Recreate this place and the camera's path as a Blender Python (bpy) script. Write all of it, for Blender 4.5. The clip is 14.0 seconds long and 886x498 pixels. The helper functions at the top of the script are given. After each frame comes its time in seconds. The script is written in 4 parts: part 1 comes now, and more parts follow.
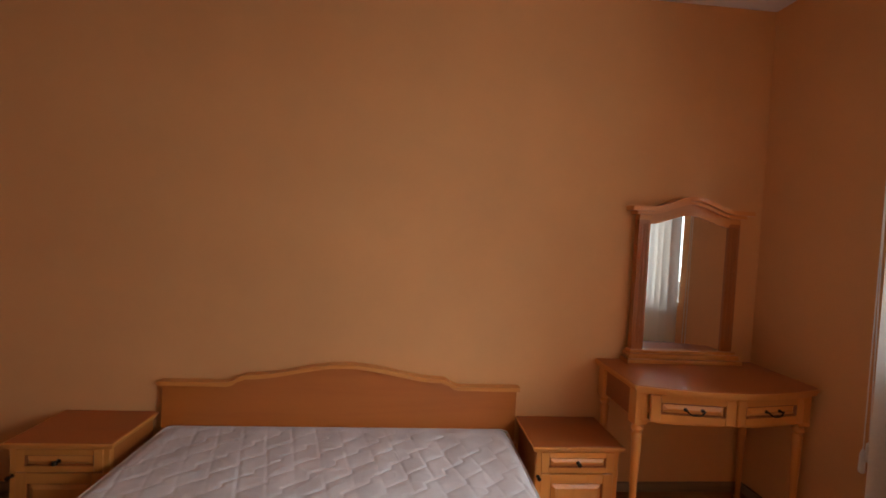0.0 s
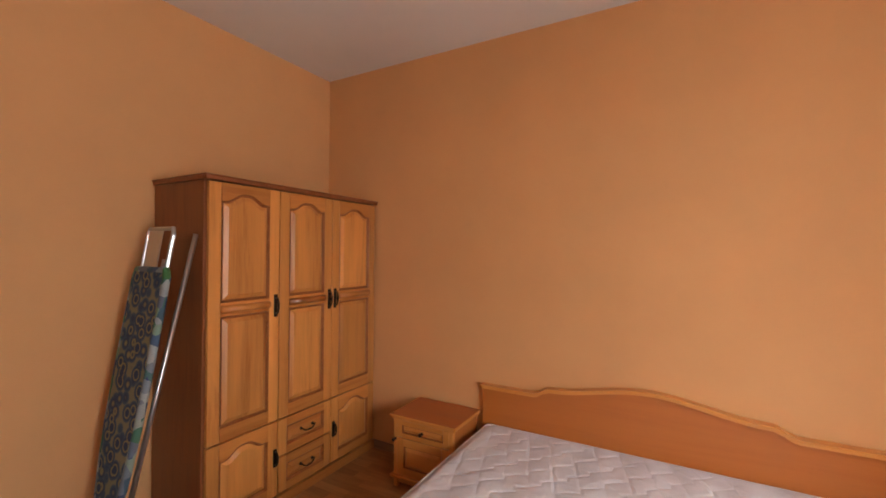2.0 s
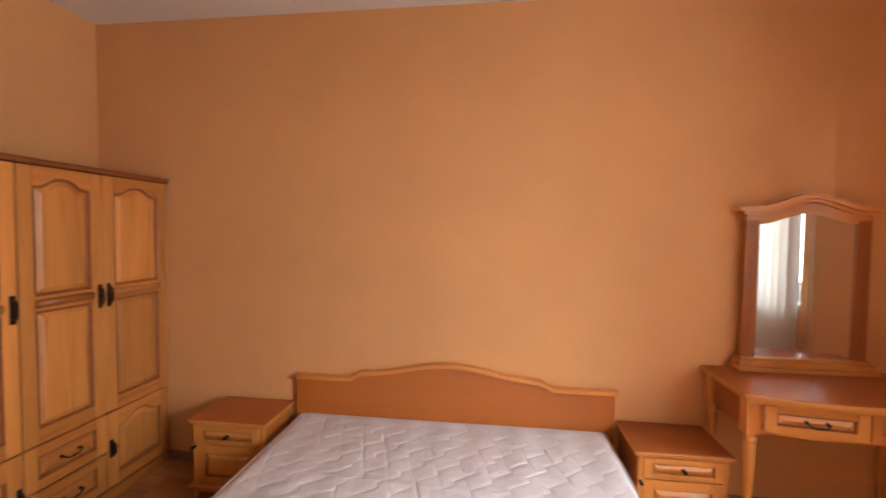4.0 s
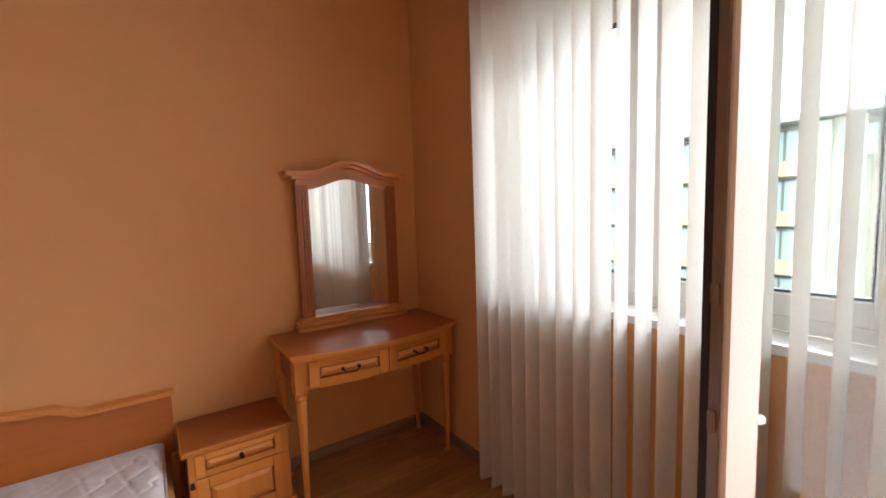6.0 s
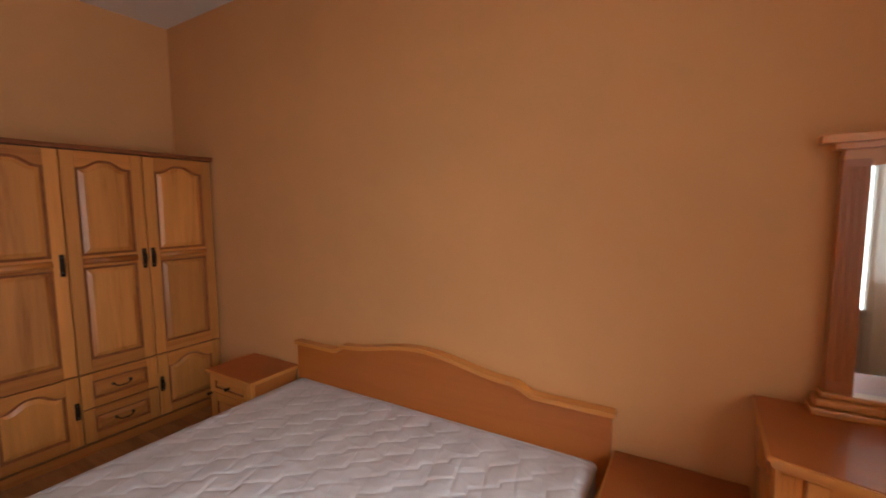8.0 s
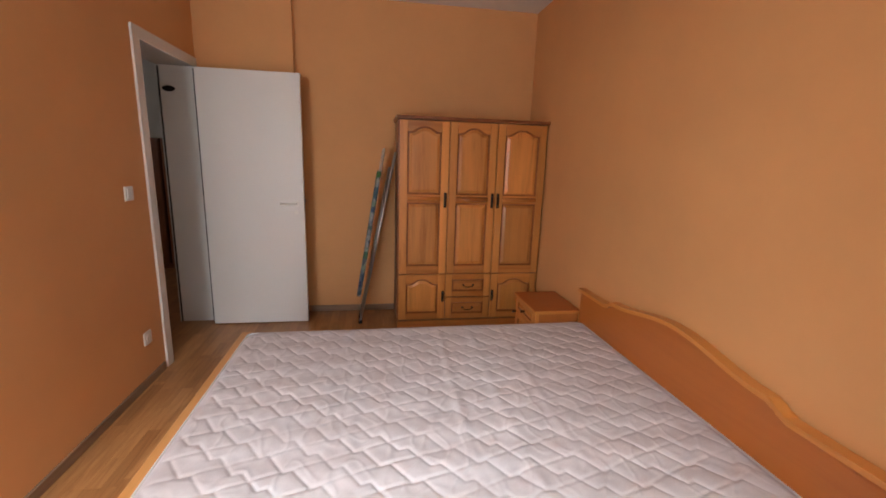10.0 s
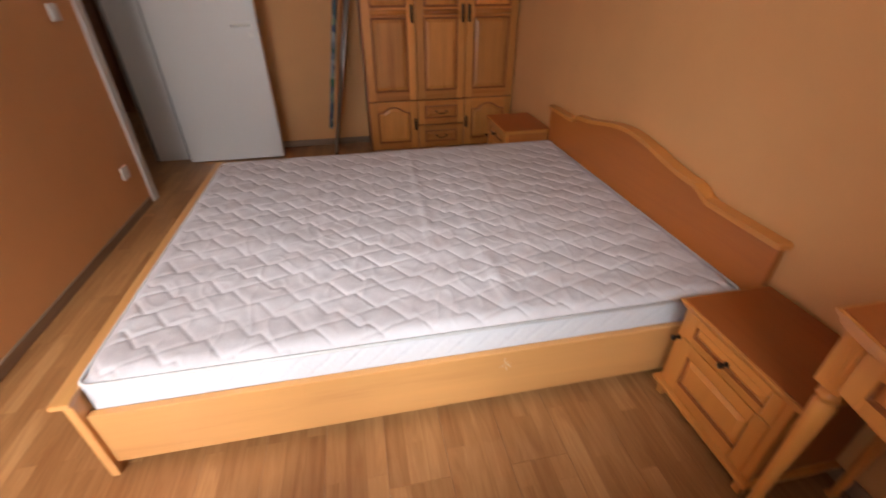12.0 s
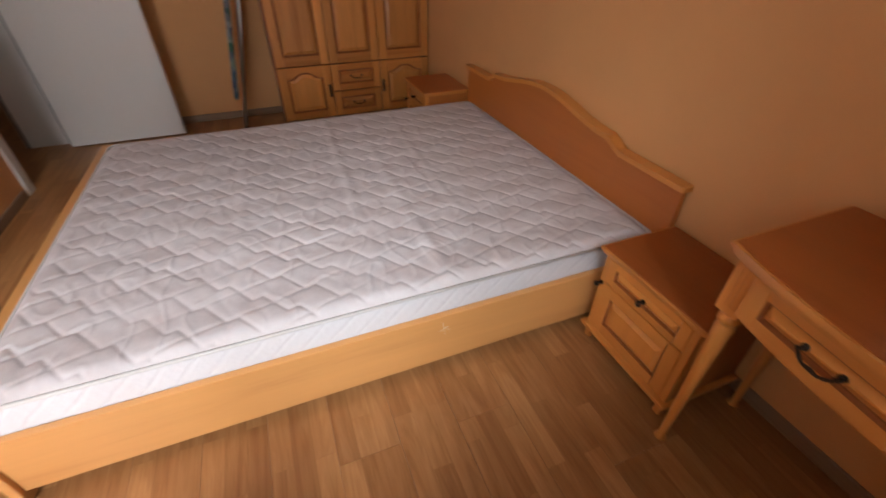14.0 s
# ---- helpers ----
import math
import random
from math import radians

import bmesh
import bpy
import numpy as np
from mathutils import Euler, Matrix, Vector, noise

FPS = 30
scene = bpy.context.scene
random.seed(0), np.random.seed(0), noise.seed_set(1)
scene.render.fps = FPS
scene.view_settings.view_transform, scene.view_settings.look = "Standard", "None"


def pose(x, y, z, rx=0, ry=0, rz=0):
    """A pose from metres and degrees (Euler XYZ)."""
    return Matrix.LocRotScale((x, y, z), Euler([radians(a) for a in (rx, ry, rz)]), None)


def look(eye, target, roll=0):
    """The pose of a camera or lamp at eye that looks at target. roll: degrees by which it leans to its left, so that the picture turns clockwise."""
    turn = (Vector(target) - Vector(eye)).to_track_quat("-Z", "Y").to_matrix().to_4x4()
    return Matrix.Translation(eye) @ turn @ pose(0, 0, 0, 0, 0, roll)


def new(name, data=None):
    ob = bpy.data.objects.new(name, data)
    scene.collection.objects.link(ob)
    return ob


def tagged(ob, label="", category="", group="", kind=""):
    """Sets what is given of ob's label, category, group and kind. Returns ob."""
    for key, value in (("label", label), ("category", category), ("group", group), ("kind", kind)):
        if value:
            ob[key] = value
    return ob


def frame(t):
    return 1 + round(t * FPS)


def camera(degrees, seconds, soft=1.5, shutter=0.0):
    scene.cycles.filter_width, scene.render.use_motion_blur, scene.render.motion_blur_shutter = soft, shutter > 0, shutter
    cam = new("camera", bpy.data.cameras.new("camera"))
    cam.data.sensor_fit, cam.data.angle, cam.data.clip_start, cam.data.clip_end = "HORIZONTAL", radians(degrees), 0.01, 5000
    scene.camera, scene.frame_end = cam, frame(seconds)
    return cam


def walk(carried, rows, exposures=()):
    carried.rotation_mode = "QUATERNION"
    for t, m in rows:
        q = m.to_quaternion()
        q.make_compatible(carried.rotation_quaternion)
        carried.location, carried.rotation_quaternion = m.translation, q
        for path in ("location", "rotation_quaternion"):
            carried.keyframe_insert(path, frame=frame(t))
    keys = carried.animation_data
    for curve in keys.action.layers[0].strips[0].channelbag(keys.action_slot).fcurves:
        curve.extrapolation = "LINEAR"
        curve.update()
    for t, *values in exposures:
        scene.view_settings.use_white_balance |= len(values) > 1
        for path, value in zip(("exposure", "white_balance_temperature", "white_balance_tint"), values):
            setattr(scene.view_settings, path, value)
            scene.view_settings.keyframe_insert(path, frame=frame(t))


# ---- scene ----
cam = camera(92.8, 14.0, soft=1.7, shutter=0.3)
PATH = [
    (0, (2.493, -2.201, 1.38), (2.657, -0.209, 1.306), 2.8),
    (0.5, (2.542, -2.265, 1.445), (2.533, -0.265, 1.398), 1.9),
    (1, (2.483, -2.331, 1.476), (2.222, -0.348, 1.449), 1.7),
    (1.5, (2.38, -2.355, 1.381), (1.712, -0.469, 1.386), 0.6),
    (2, (2.352, -2.368, 1.374), (1.364, -0.629, 1.391), 0.4),
    (4.5, (2.536, -2.343, 1.444), (2.715, -0.354, 1.324), 0.7),
    (5, (2.656, -2.331, 1.448), (3.27, -0.44, 1.23), 0.5),
    (5.5, (2.819, -2.34, 1.427), (3.781, -0.598, 1.221), -0.9),
    (5.6, (2.865, -2.333, 1.433), (3.927, -0.655, 1.194), -0.3),
    (5.8, (2.98, -2.299, 1.374), (4.136, -0.68, 1.166), -0.9),
    (6, (3.073, -2.256, 1.36), (4.21, -0.622, 1.172), -1.8),
    (6.5, (3.25, -2.151, 1.35), (4.209, -0.408, 1.144), -1.4),
    (7, (3.364, -2.029, 1.373), (3.358, -0.042, 1.141), 0.1),
    (7.5, (3.376, -1.912, 1.377), (2.745, -0.038, 1.079), -2.0),
    (8, (3.348, -1.709, 1.377), (2.321, -0.004, 1.181), -0.5),
    (8.5, (3.339, -1.576, 1.362), (1.916, -0.183, 1.175), -0.1),
    (9, (3.559, -1.436, 1.399), (1.697, -0.727, 1.217), 1.9),
    (9.2, (3.63, -1.412, 1.415), (1.713, -0.873, 1.227), 1.2),
    (11.3, (4.0, -1.428, 1.345), (2.143, -1.337, 0.608), 2.4),
    (11.5, (3.996, -1.411, 1.335), (2.19, -1.316, 0.483), 2.1),
    (11.7, (3.996, -1.404, 1.321), (2.249, -1.286, 0.355), 1.5),
    (12, (4.003, -1.317, 1.293), (2.348, -0.989, 0.219), -0.2),
    (12.5, (4.006, -1.263, 1.274), (2.567, -0.522, 0.099), 0.2),
    (13, (4.022, -1.234, 1.27), (2.704, -0.341, 0.059), -0.8),
    (13.5, (4.016, -1.248, 1.276), (2.697, -0.38, 0.049), -0.6),
    (14, (3.988, -1.294, 1.279), (2.503, -0.695, 0.08), 0.4),
]
# exposure and light
EXPOSURES = [
    (0, -0.33), (0.5, -0.1), (1.0, 0.18), (1.5, 0.38), (2.0, 0.57), (4.5, 0.70), (5.0, 0.62), (5.5, 0.22), (6.0, -0.12),
    (6.5, -0.40), (7.0, -0.60), (7.5, -0.60), (8.0, -0.15), (8.5, 0.0), (9.0, 0.28), (9.2, 0.3), (11.3, 0.15), (11.5, 0.12),
    (12, -0.08), (12.5, -0.22), (13, -0.36), (14, -0.35),
]
walk(cam, [(t, look(eye, target, roll)) for t, eye, target, roll in PATH], EXPOSURES)

world = bpy.data.worlds.new("world")
scene.world = world
world.use_nodes = True
wn = world.node_tree.nodes
bg = wn["Background"]
sky = wn.new("ShaderNodeTexSky")
sky.sky_type = "NISHITA"
sky.sun_disc = False
sky.sun_elevation, sky.sun_rotation = radians(48), radians(243)
sky.air_density, sky.dust_density, sky.ozone_density = 1.0, 6.0, 0.5
mixsky = wn.new("ShaderNodeMix")
mixsky.data_type = "RGBA"
mixsky.inputs[0].default_value = 0.75
mixsky.inputs[7].default_value = (29.0, 31.0, 33.0, 1)
world.node_tree.links.new(sky.outputs[0], mixsky.inputs[6])
world.node_tree.links.new(mixsky.outputs[2], bg.inputs[0])
bg.inputs[1].default_value = 0.15

sun = new("sun", bpy.data.lights.new("sun", "SUN"))
sun.data.energy, sun.data.angle, sun.data.color = 1.2, radians(14), (1, 0.96, 0.9)
sun.matrix_world = look((0, 0, 0), (0.6, 0.3, -0.75))


def area(name, m, w, h, power, color=(1, 1, 1)):
    d = bpy.data.lights.new(name, "AREA")
    d.shape, d.size, d.size_y, d.energy, d.color = "RECTANGLE", w, h, power, color
    ob = new(name, d)
    ob.matrix_world = m
    return ob


# stand in for the sky above the houses opposite, for the open sky beyond the balcony and for the light in the doorway and the window
area("sky_over_houses", look((9.3, -1.7, 5.0), (4.5, -1.4, 1.55)), 5.0, 1.5, 1400, (0.88, 0.94, 1.0))
area("sky_beyond_balcony", look((5.6, -4.0, 2.5), (3.1, 0.0, 1.1)), 1.5, 1.3, 220, (0.88, 0.94, 1.0))
area("balcony_daylight", pose(4.60, -2.66, 1.25, 86, 0, 60), 0.62, 1.9, 38, (0.88, 0.94, 1.0))
area("window_daylight", pose(4.57, -1.10, 1.56, 84, 0, 78), 1.2, 1.1, 7, (0.84, 0.92, 1.0))
# unseen fill lamp added in the closed hall to brighten lining and walls
area("hall_fill", look((0.9, -4.6, 2.0), (-1.6, -3.8, 0.8)), 0.8, 0.8, 2.5, (1.0, 0.95, 0.88))


# ---------- materials ----------
def mat(name, color, rough=0.6, metal=0.0):
    m = bpy.data.materials.new(name)
    m.use_nodes = True
    b = m.node_tree.nodes["Principled BSDF"]
    b.inputs["Base Color"].default_value = (*color, 1)
    b.inputs["Roughness"].default_value = rough
    b.inputs["Metallic"].default_value = metal
    return m


def N(m, kind, **props):
    n = m.node_tree.nodes.new(kind)
    for k, v in props.items():
        n.inputs[k.replace("_", " ")].default_value = v
    return n


def link(m, a, b):
    m.node_tree.links.new(a, b)


def bsdf(m):
    return m.node_tree.nodes["Principled BSDF"]


def coords(m, scale=(1, 1, 1), rot=(0, 0, 0), space="Object"):
    tc = N(m, "ShaderNodeTexCoord")
    mp = N(m, "ShaderNodeMapping")
    mp.inputs["Scale"].default_value = scale
    mp.inputs["Rotation"].default_value = rot
    link(m, tc.outputs[space], mp.inputs[0])
    return mp.outputs[0]


def ramp(m, fac, stops):
    r = N(m, "ShaderNodeValToRGB")
    el = r.color_ramp.elements
    while len(el) < len(stops):
        el.new(0.5)
    for e, (p, c) in zip(el, stops):
        e.position, e.color = p, (*c, 1)
    link(m, fac, r.inputs[0])
    return r.outputs[0]


def bump(m, height, strength=0.2, dist=0.002):
    b = N(m, "ShaderNodeBump", Strength=strength, Distance=dist)
    link(m, height, b.inputs["Height"])
    link(m, b.outputs[0], bsdf(m).inputs["Normal"])
    return b


def noise_tex(m, vec, scale, detail=4.0, rough=0.55, dist=0.0):
    n = N(m, "ShaderNodeTexNoise", Scale=scale, Detail=detail, Roughness=rough, Distortion=dist)
    link(m, vec, n.inputs["Vector"])
    return n.outputs["Fac"]


def vary_rough(m, fac, lo, hi):
    r = N(m, "ShaderNodeMapRange")
    r.inputs["To Min"].default_value, r.inputs["To Max"].default_value = lo, hi
    link(m, fac, r.inputs["Value"])
    link(m, r.outputs[0], bsdf(m).inputs["Roughness"])


def plaster(name, base, spread=0.06, rough=0.75):
    m = mat(name, base, rough)
    v = coords(m)
    big = noise_tex(m, v, 1.3, 5, 0.6)
    lo = tuple(c * (1 - spread) for c in base)
    hi = tuple(min(1, c * (1 + spread)) for c in base)
    link(m, ramp(m, big, [(0.3, lo), (0.7, hi)]), bsdf(m).inputs["Base Color"])
    fine = noise_tex(m, v, 160, 4, 0.6)
    bump(m, fine, 0.25, 0.0015)
    vary_rough(m, big, rough - 0.06, rough + 0.08)
    return m


def wood(name, base, axis="z", rough=0.35, contrast=0.22, scale=1.0, coat=0.2, relief=0.12, vary=0.10):
    """Varnished timber with the grain along one axis."""
    m = mat(name, base, rough)
    s = {"x": (1.2, 14, 14), "y": (14, 1.2, 14), "z": (14, 14, 1.2)}[axis]
    rnd = N(m, "ShaderNodeObjectInfo")
    tc = N(m, "ShaderNodeTexCoord")
    add = N(m, "ShaderNodeVectorMath")
    add.operation = "MULTIPLY_ADD"
    add.inputs[1].default_value = (17, 23, 31)
    link(m, rnd.outputs["Random"], add.inputs[0])
    link(m, tc.outputs["Object"], add.inputs[2])
    mp = N(m, "ShaderNodeMapping")
    mp.inputs["Scale"].default_value = tuple(k * scale for k in s)
    link(m, add.outputs[0], mp.inputs[0])
    g = noise_tex(m, mp.outputs[0], 1.6, 6, 0.6, 0.6)
    fine = N(m, "ShaderNodeMapping")
    fine.inputs["Scale"].default_value = tuple(k * 7 * scale if k > 2 else k * 2 for k in s)
    link(m, add.outputs[0], fine.inputs[0])
    f = noise_tex(m, fine.outputs[0], 2.0, 3, 0.6)
    mix = N(m, "ShaderNodeMath")
    mix.operation = "MULTIPLY_ADD"
    mix.inputs[1].default_value = 0.3
    link(m, f, mix.inputs[0])
    link(m, g, mix.inputs[2])
    dk = tuple(c * (1 - contrast * k) for c, k in zip(base, (1.0, 1.5, 1.9)))
    lt = tuple(min(1, c * (1 + contrast * 0.6)) for c in base)
    tone = N(m, "ShaderNodeHueSaturation")
    val = N(m, "ShaderNodeMapRange")
    val.inputs["To Min"].default_value, val.inputs["To Max"].default_value = 1 - vary, 1 + vary
    link(m, rnd.outputs["Random"], val.inputs["Value"])
    link(m, val.outputs[0], tone.inputs["Value"])
    link(m, ramp(m, mix.outputs[0], [(0.42, dk), (0.62, base), (0.85, lt)]), tone.inputs["Color"])
    link(m, tone.outputs[0], bsdf(m).inputs["Base Color"])
    bump(m, mix.outputs[0], relief, 0.0005)
    bsdf(m).inputs["Coat Weight"].default_value = coat
    bsdf(m).inputs["Coat Roughness"].default_value = 0.18
    vary_rough(m, g, rough - 0.06, rough + 0.1)
    return m


M_WALL = plaster("wall_orange", (0.68, 0.344, 0.136))
M_CEIL = plaster("ceiling_white", (0.78, 0.76, 0.74), 0.03)
M_WHITE = plaster("door_white", (0.70, 0.68, 0.65), 0.02, 0.4)
M_PVC = plaster("pvc_white", (0.76, 0.74, 0.71), 0.02, 0.35)
# rubber parts; also the black of the shaded gap beside the hall door
M_RUBBER_SHADE = mat("black_rubber_and_shade", (0.02, 0.018, 0.018), 0.6)
M_STEEL = mat("hardware_steel", (0.28, 0.24, 0.22), 0.45, 0.9)
M_BEECH_X = wood("beech_x", (0.60, 0.235, 0.052), "x", 0.34, 0.10, 0.6, 0.2, 0.03)
M_BEECH_Y = wood("beech_y", (0.60, 0.235, 0.052), "y", 0.34, 0.10, 0.6, 0.2, 0.03)
M_BEECH_Z = wood("beech_z", (0.60, 0.240, 0.055), "z", 0.34, 0.10, 0.6, 0.2, 0.03)
M_BED_X = wood("bed_veneer_x", (0.60, 0.285, 0.093), "x", 0.36, 0.10, 0.5, 0.2, 0.02)
M_BED_Y = wood("bed_veneer_y", (0.60, 0.285, 0.093), "y", 0.36, 0.10, 0.5, 0.2, 0.02)
M_TOP = wood("stained_top", (0.34, 0.088, 0.018), "x", 0.37, 0.12, 0.35, 0.07, 0.02)
M_TOP_Z = wood("stained_top_z", (0.38, 0.118, 0.026), "z", 0.34, 0.14, 0.6, 0.15, 0.03)
M_PINE = wood("wardrobe_timber_z", (0.52, 0.210, 0.050), "z", 0.38, 0.42, 0.38, 0.2, 0.08, 0.19)
M_PINE_X = wood("wardrobe_timber_x", (0.47, 0.175, 0.040), "x", 0.38, 0.30, 0.45, 0.2, 0.08, 0.15)
M_HEAD = wood("headboard_veneer", (0.46, 0.137, 0.024), "x", 0.36, 0.07, 0.4, 0.2, 0.02, 0.0)
# one dark colour for both the stain and the shade inside the grooves
M_GROOVE = wood("stain_shade_groove", (0.26, 0.082, 0.022), "y", 0.4, 0.3)
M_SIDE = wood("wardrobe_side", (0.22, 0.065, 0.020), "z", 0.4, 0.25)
M_BRONZE = mat("aged_bronze", (0.035, 0.026, 0.02), 0.35, 0.85)
M_SKIRT = wood("skirting_wood", (0.24, 0.155, 0.095), "x", 0.45, 0.25)
M_SKIRT_Y = wood("skirting_wood_y", (0.24, 0.155, 0.095), "y", 0.45, 0.25)
M_CHROME = mat("grey_metal", (0.55, 0.55, 0.55), 0.3, 0.9)
M_PLAST = mat("switch_plastic", (0.75, 0.73, 0.68), 0.35)

M_MIRROR = mat("mirror_silver", (0.9, 0.91, 0.9), 0.01, 1.0)

M_GLASS = bpy.data.materials.new("window_glass")
M_GLASS.use_nodes = True
gt = M_GLASS.node_tree
gt.nodes.clear()
go = gt.nodes.new("ShaderNodeOutputMaterial")
gmix = gt.nodes.new("ShaderNodeMixShader")
gtr = gt.nodes.new("ShaderNodeBsdfTransparent")
gtr.inputs[0].default_value = (0.93, 0.96, 0.95, 1)
ggl = gt.nodes.new("ShaderNodeBsdfGlossy")
ggl.inputs["Roughness"].default_value = 0.0
glw = gt.nodes.new("ShaderNodeLayerWeight")
glw.inputs[0].default_value = 0.5
gpw = gt.nodes.new("ShaderNodeMath")
gpw.operation = "POWER"
gpw.inputs[1].default_value = 4.0
gma = gt.nodes.new("ShaderNodeMath")
gma.operation = "MULTIPLY_ADD"
gma.inputs[1].default_value = 0.06
gma.inputs[2].default_value = 0.01
gt.links.new(glw.outputs["Facing"], gpw.inputs[0])
gt.links.new(gpw.outputs[0], gma.inputs[0])
gt.links.new(gma.outputs[0], gmix.inputs[0])
gt.links.new(gtr.outputs[0], gmix.inputs[1])
gt.links.new(ggl.outputs[0], gmix.inputs[2])
gt.links.new(gmix.outputs[0], go.inputs[0])

# blind fabric lets light through
M_VANE = bpy.data.materials.new("blind_fabric")
M_VANE.use_nodes = True
vt = M_VANE.node_tree
vt.nodes.clear()
vo = vt.nodes.new("ShaderNodeOutputMaterial")
vmix = vt.nodes.new("ShaderNodeMixShader")
vmix.inputs[0].default_value = 0.22
vd = vt.nodes.new("ShaderNodeBsdfDiffuse")
vtr = vt.nodes.new("ShaderNodeBsdfTranslucent")
vtc = vt.nodes.new("ShaderNodeTexCoord")
vmp = vt.nodes.new("ShaderNodeMapping")
vmp.inputs["Scale"].default_value = (260, 260, 60)
vno = vt.nodes.new("ShaderNodeTexNoise")
vno.inputs["Scale"].default_value = 1.0
vrp = vt.nodes.new("ShaderNodeValToRGB")
vrp.color_ramp.elements[0].color = (0.72, 0.70, 0.66, 1)
vrp.color_ramp.elements[1].color = (0.84, 0.83, 0.80, 1)
vt.links.new(vtc.outputs["Object"], vmp.inputs[0])
vt.links.new(vmp.outputs[0], vno.inputs["Vector"])
vt.links.new(vno.outputs["Fac"], vrp.inputs[0])
vt.links.new(vrp.outputs[0], vd.inputs[0])
vt.links.new(vrp.outputs[0], vtr.inputs[0])
vt.links.new(vd.outputs[0], vmix.inputs[1])
vt.links.new(vtr.outputs[0], vmix.inputs[2])
vt.links.new(vmix.outputs[0], vo.inputs[0])

# laminate boards
M_FLOOR = mat("laminate_board", (0.36, 0.17, 0.07), 0.28)
ft = N(M_FLOOR, "ShaderNodeTexCoord")
fo = N(M_FLOOR, "ShaderNodeObjectInfo")
fadd = N(M_FLOOR, "ShaderNodeVectorMath")
fadd.operation = "MULTIPLY_ADD"
fadd.inputs[1].default_value = (7.3, 0.0, 0.0)
link(M_FLOOR, fo.outputs["Random"], fadd.inputs[0])
link(M_FLOOR, ft.outputs["Object"], fadd.inputs[2])
fb = N(M_FLOOR, "ShaderNodeTexBrick", Scale=1.0)
fb.inputs["Mortar Size"].default_value = 0.0006
fb.inputs["Brick Width"].default_value = 0.41
fb.inputs["Row Height"].default_value = 0.0637
fb.inputs["Color1"].default_value = (0.0, 0.0, 0.0, 1)
fb.inputs["Color2"].default_value = (1.0, 1.0, 1.0, 1)
fb.inputs["Mortar"].default_value = (0.1, 0.1, 0.1, 1)
fb.inputs["Bias"].default_value = 0.0
link(M_FLOOR, fadd.outputs[0], fb.inputs["Vector"])
fsh = N(M_FLOOR, "ShaderNodeVectorMath")
fsh.operation = "MULTIPLY_ADD"
fsh.inputs[1].default_value = (5.0, 9.0, 3.0)
link(M_FLOOR, fb.outputs["Color"], fsh.inputs[0])
link(M_FLOOR, fadd.outputs[0], fsh.inputs[2])
fm = N(M_FLOOR, "ShaderNodeMapping")
fm.inputs["Scale"].default_value = (1.6, 15, 1)
link(M_FLOOR, fsh.outputs[0], fm.inputs[0])
fg = noise_tex(M_FLOOR, fm.outputs[0], 1.7, 7, 0.62, 1.2)
fm2 = N(M_FLOOR, "ShaderNodeMapping")
fm2.inputs["Scale"].default_value = (8, 150, 1)
link(M_FLOOR, fsh.outputs[0], fm2.inputs[0])
fg2 = noise_tex(M_FLOOR, fm2.outputs[0], 1.5, 3, 0.6)
fsum = N(M_FLOOR, "ShaderNodeMath")
fsum.operation = "MULTIPLY_ADD"
fsum.inputs[1].default_value = 0.25
link(M_FLOOR, fg2, fsum.inputs[0])
link(M_FLOOR, fg, fsum.inputs[2])
grain = ramp(M_FLOOR, fsum.outputs[0], [(0.36, (0.26, 0.105, 0.036)), (0.60, (0.36, 0.162, 0.058)), (0.85, (0.45, 0.222, 0.088))])
tone = ramp(M_FLOOR, fb.outputs["Color"], [(0.0, (0.76, 0.71, 0.67)), (0.5, (0.94, 0.93, 0.91)), (1.0, (1.12, 1.17, 1.20))])
fmul = N(M_FLOOR, "ShaderNodeMix")
fmul.data_type = "RGBA"
fmul.blend_type = "MULTIPLY"
fmul.inputs[0].default_value = 1.0
link(M_FLOOR, grain, fmul.inputs[6])
link(M_FLOOR, tone, fmul.inputs[7])
link(M_FLOOR, fmul.outputs[2], bsdf(M_FLOOR).inputs["Base Color"])
bump(M_FLOOR, fg2, 0.08, 0.0005)
vary_rough(M_FLOOR, fg, 0.24, 0.42)
M_FLOOR_D = mat("board_joint", (0.24, 0.11, 0.042), 0.6)

# mattress cloth
M_TICK = mat("mattress_cloth", (0.62, 0.565, 0.56), 0.8)
tv = coords(M_TICK)
tn = noise_tex(M_TICK, tv, 9, 6, 0.7)
wv = N(M_TICK, "ShaderNodeTexWave", Scale=1.6, Distortion=2.5)
wv.inputs["Detail Scale"].default_value = 0.6
link(M_TICK, tv, wv.inputs["Vector"])
tmix = N(M_TICK, "ShaderNodeMath")
tmix.operation = "MULTIPLY_ADD"
tmix.inputs[1].default_value = 0.35
link(M_TICK, wv.outputs["Fac"], tmix.inputs[0])
link(M_TICK, tn, tmix.inputs[2])
link(M_TICK, ramp(M_TICK, tmix.outputs[0], [(0.4, (0.51, 0.455, 0.455)), (0.9, (0.61, 0.565, 0.57))]), bsdf(M_TICK).inputs["Base Color"])
bump(M_TICK, noise_tex(M_TICK, tv, 420, 3), 0.3, 0.001)
M_TICK_SIDE = mat("mattress_side_cloth", (0.63, 0.61, 0.625), 0.8)
sv = coords(M_TICK_SIDE)
swd = N(M_TICK_SIDE, "ShaderNodeMapping")
swd.inputs["Rotation"].default_value = (radians(45), 0, radians(35))
link(M_TICK_SIDE, sv, swd.inputs[0])
swv = N(M_TICK_SIDE, "ShaderNodeTexWave", Scale=9.0, Distortion=1.2)
link(M_TICK_SIDE, swd.outputs[0], swv.inputs["Vector"])
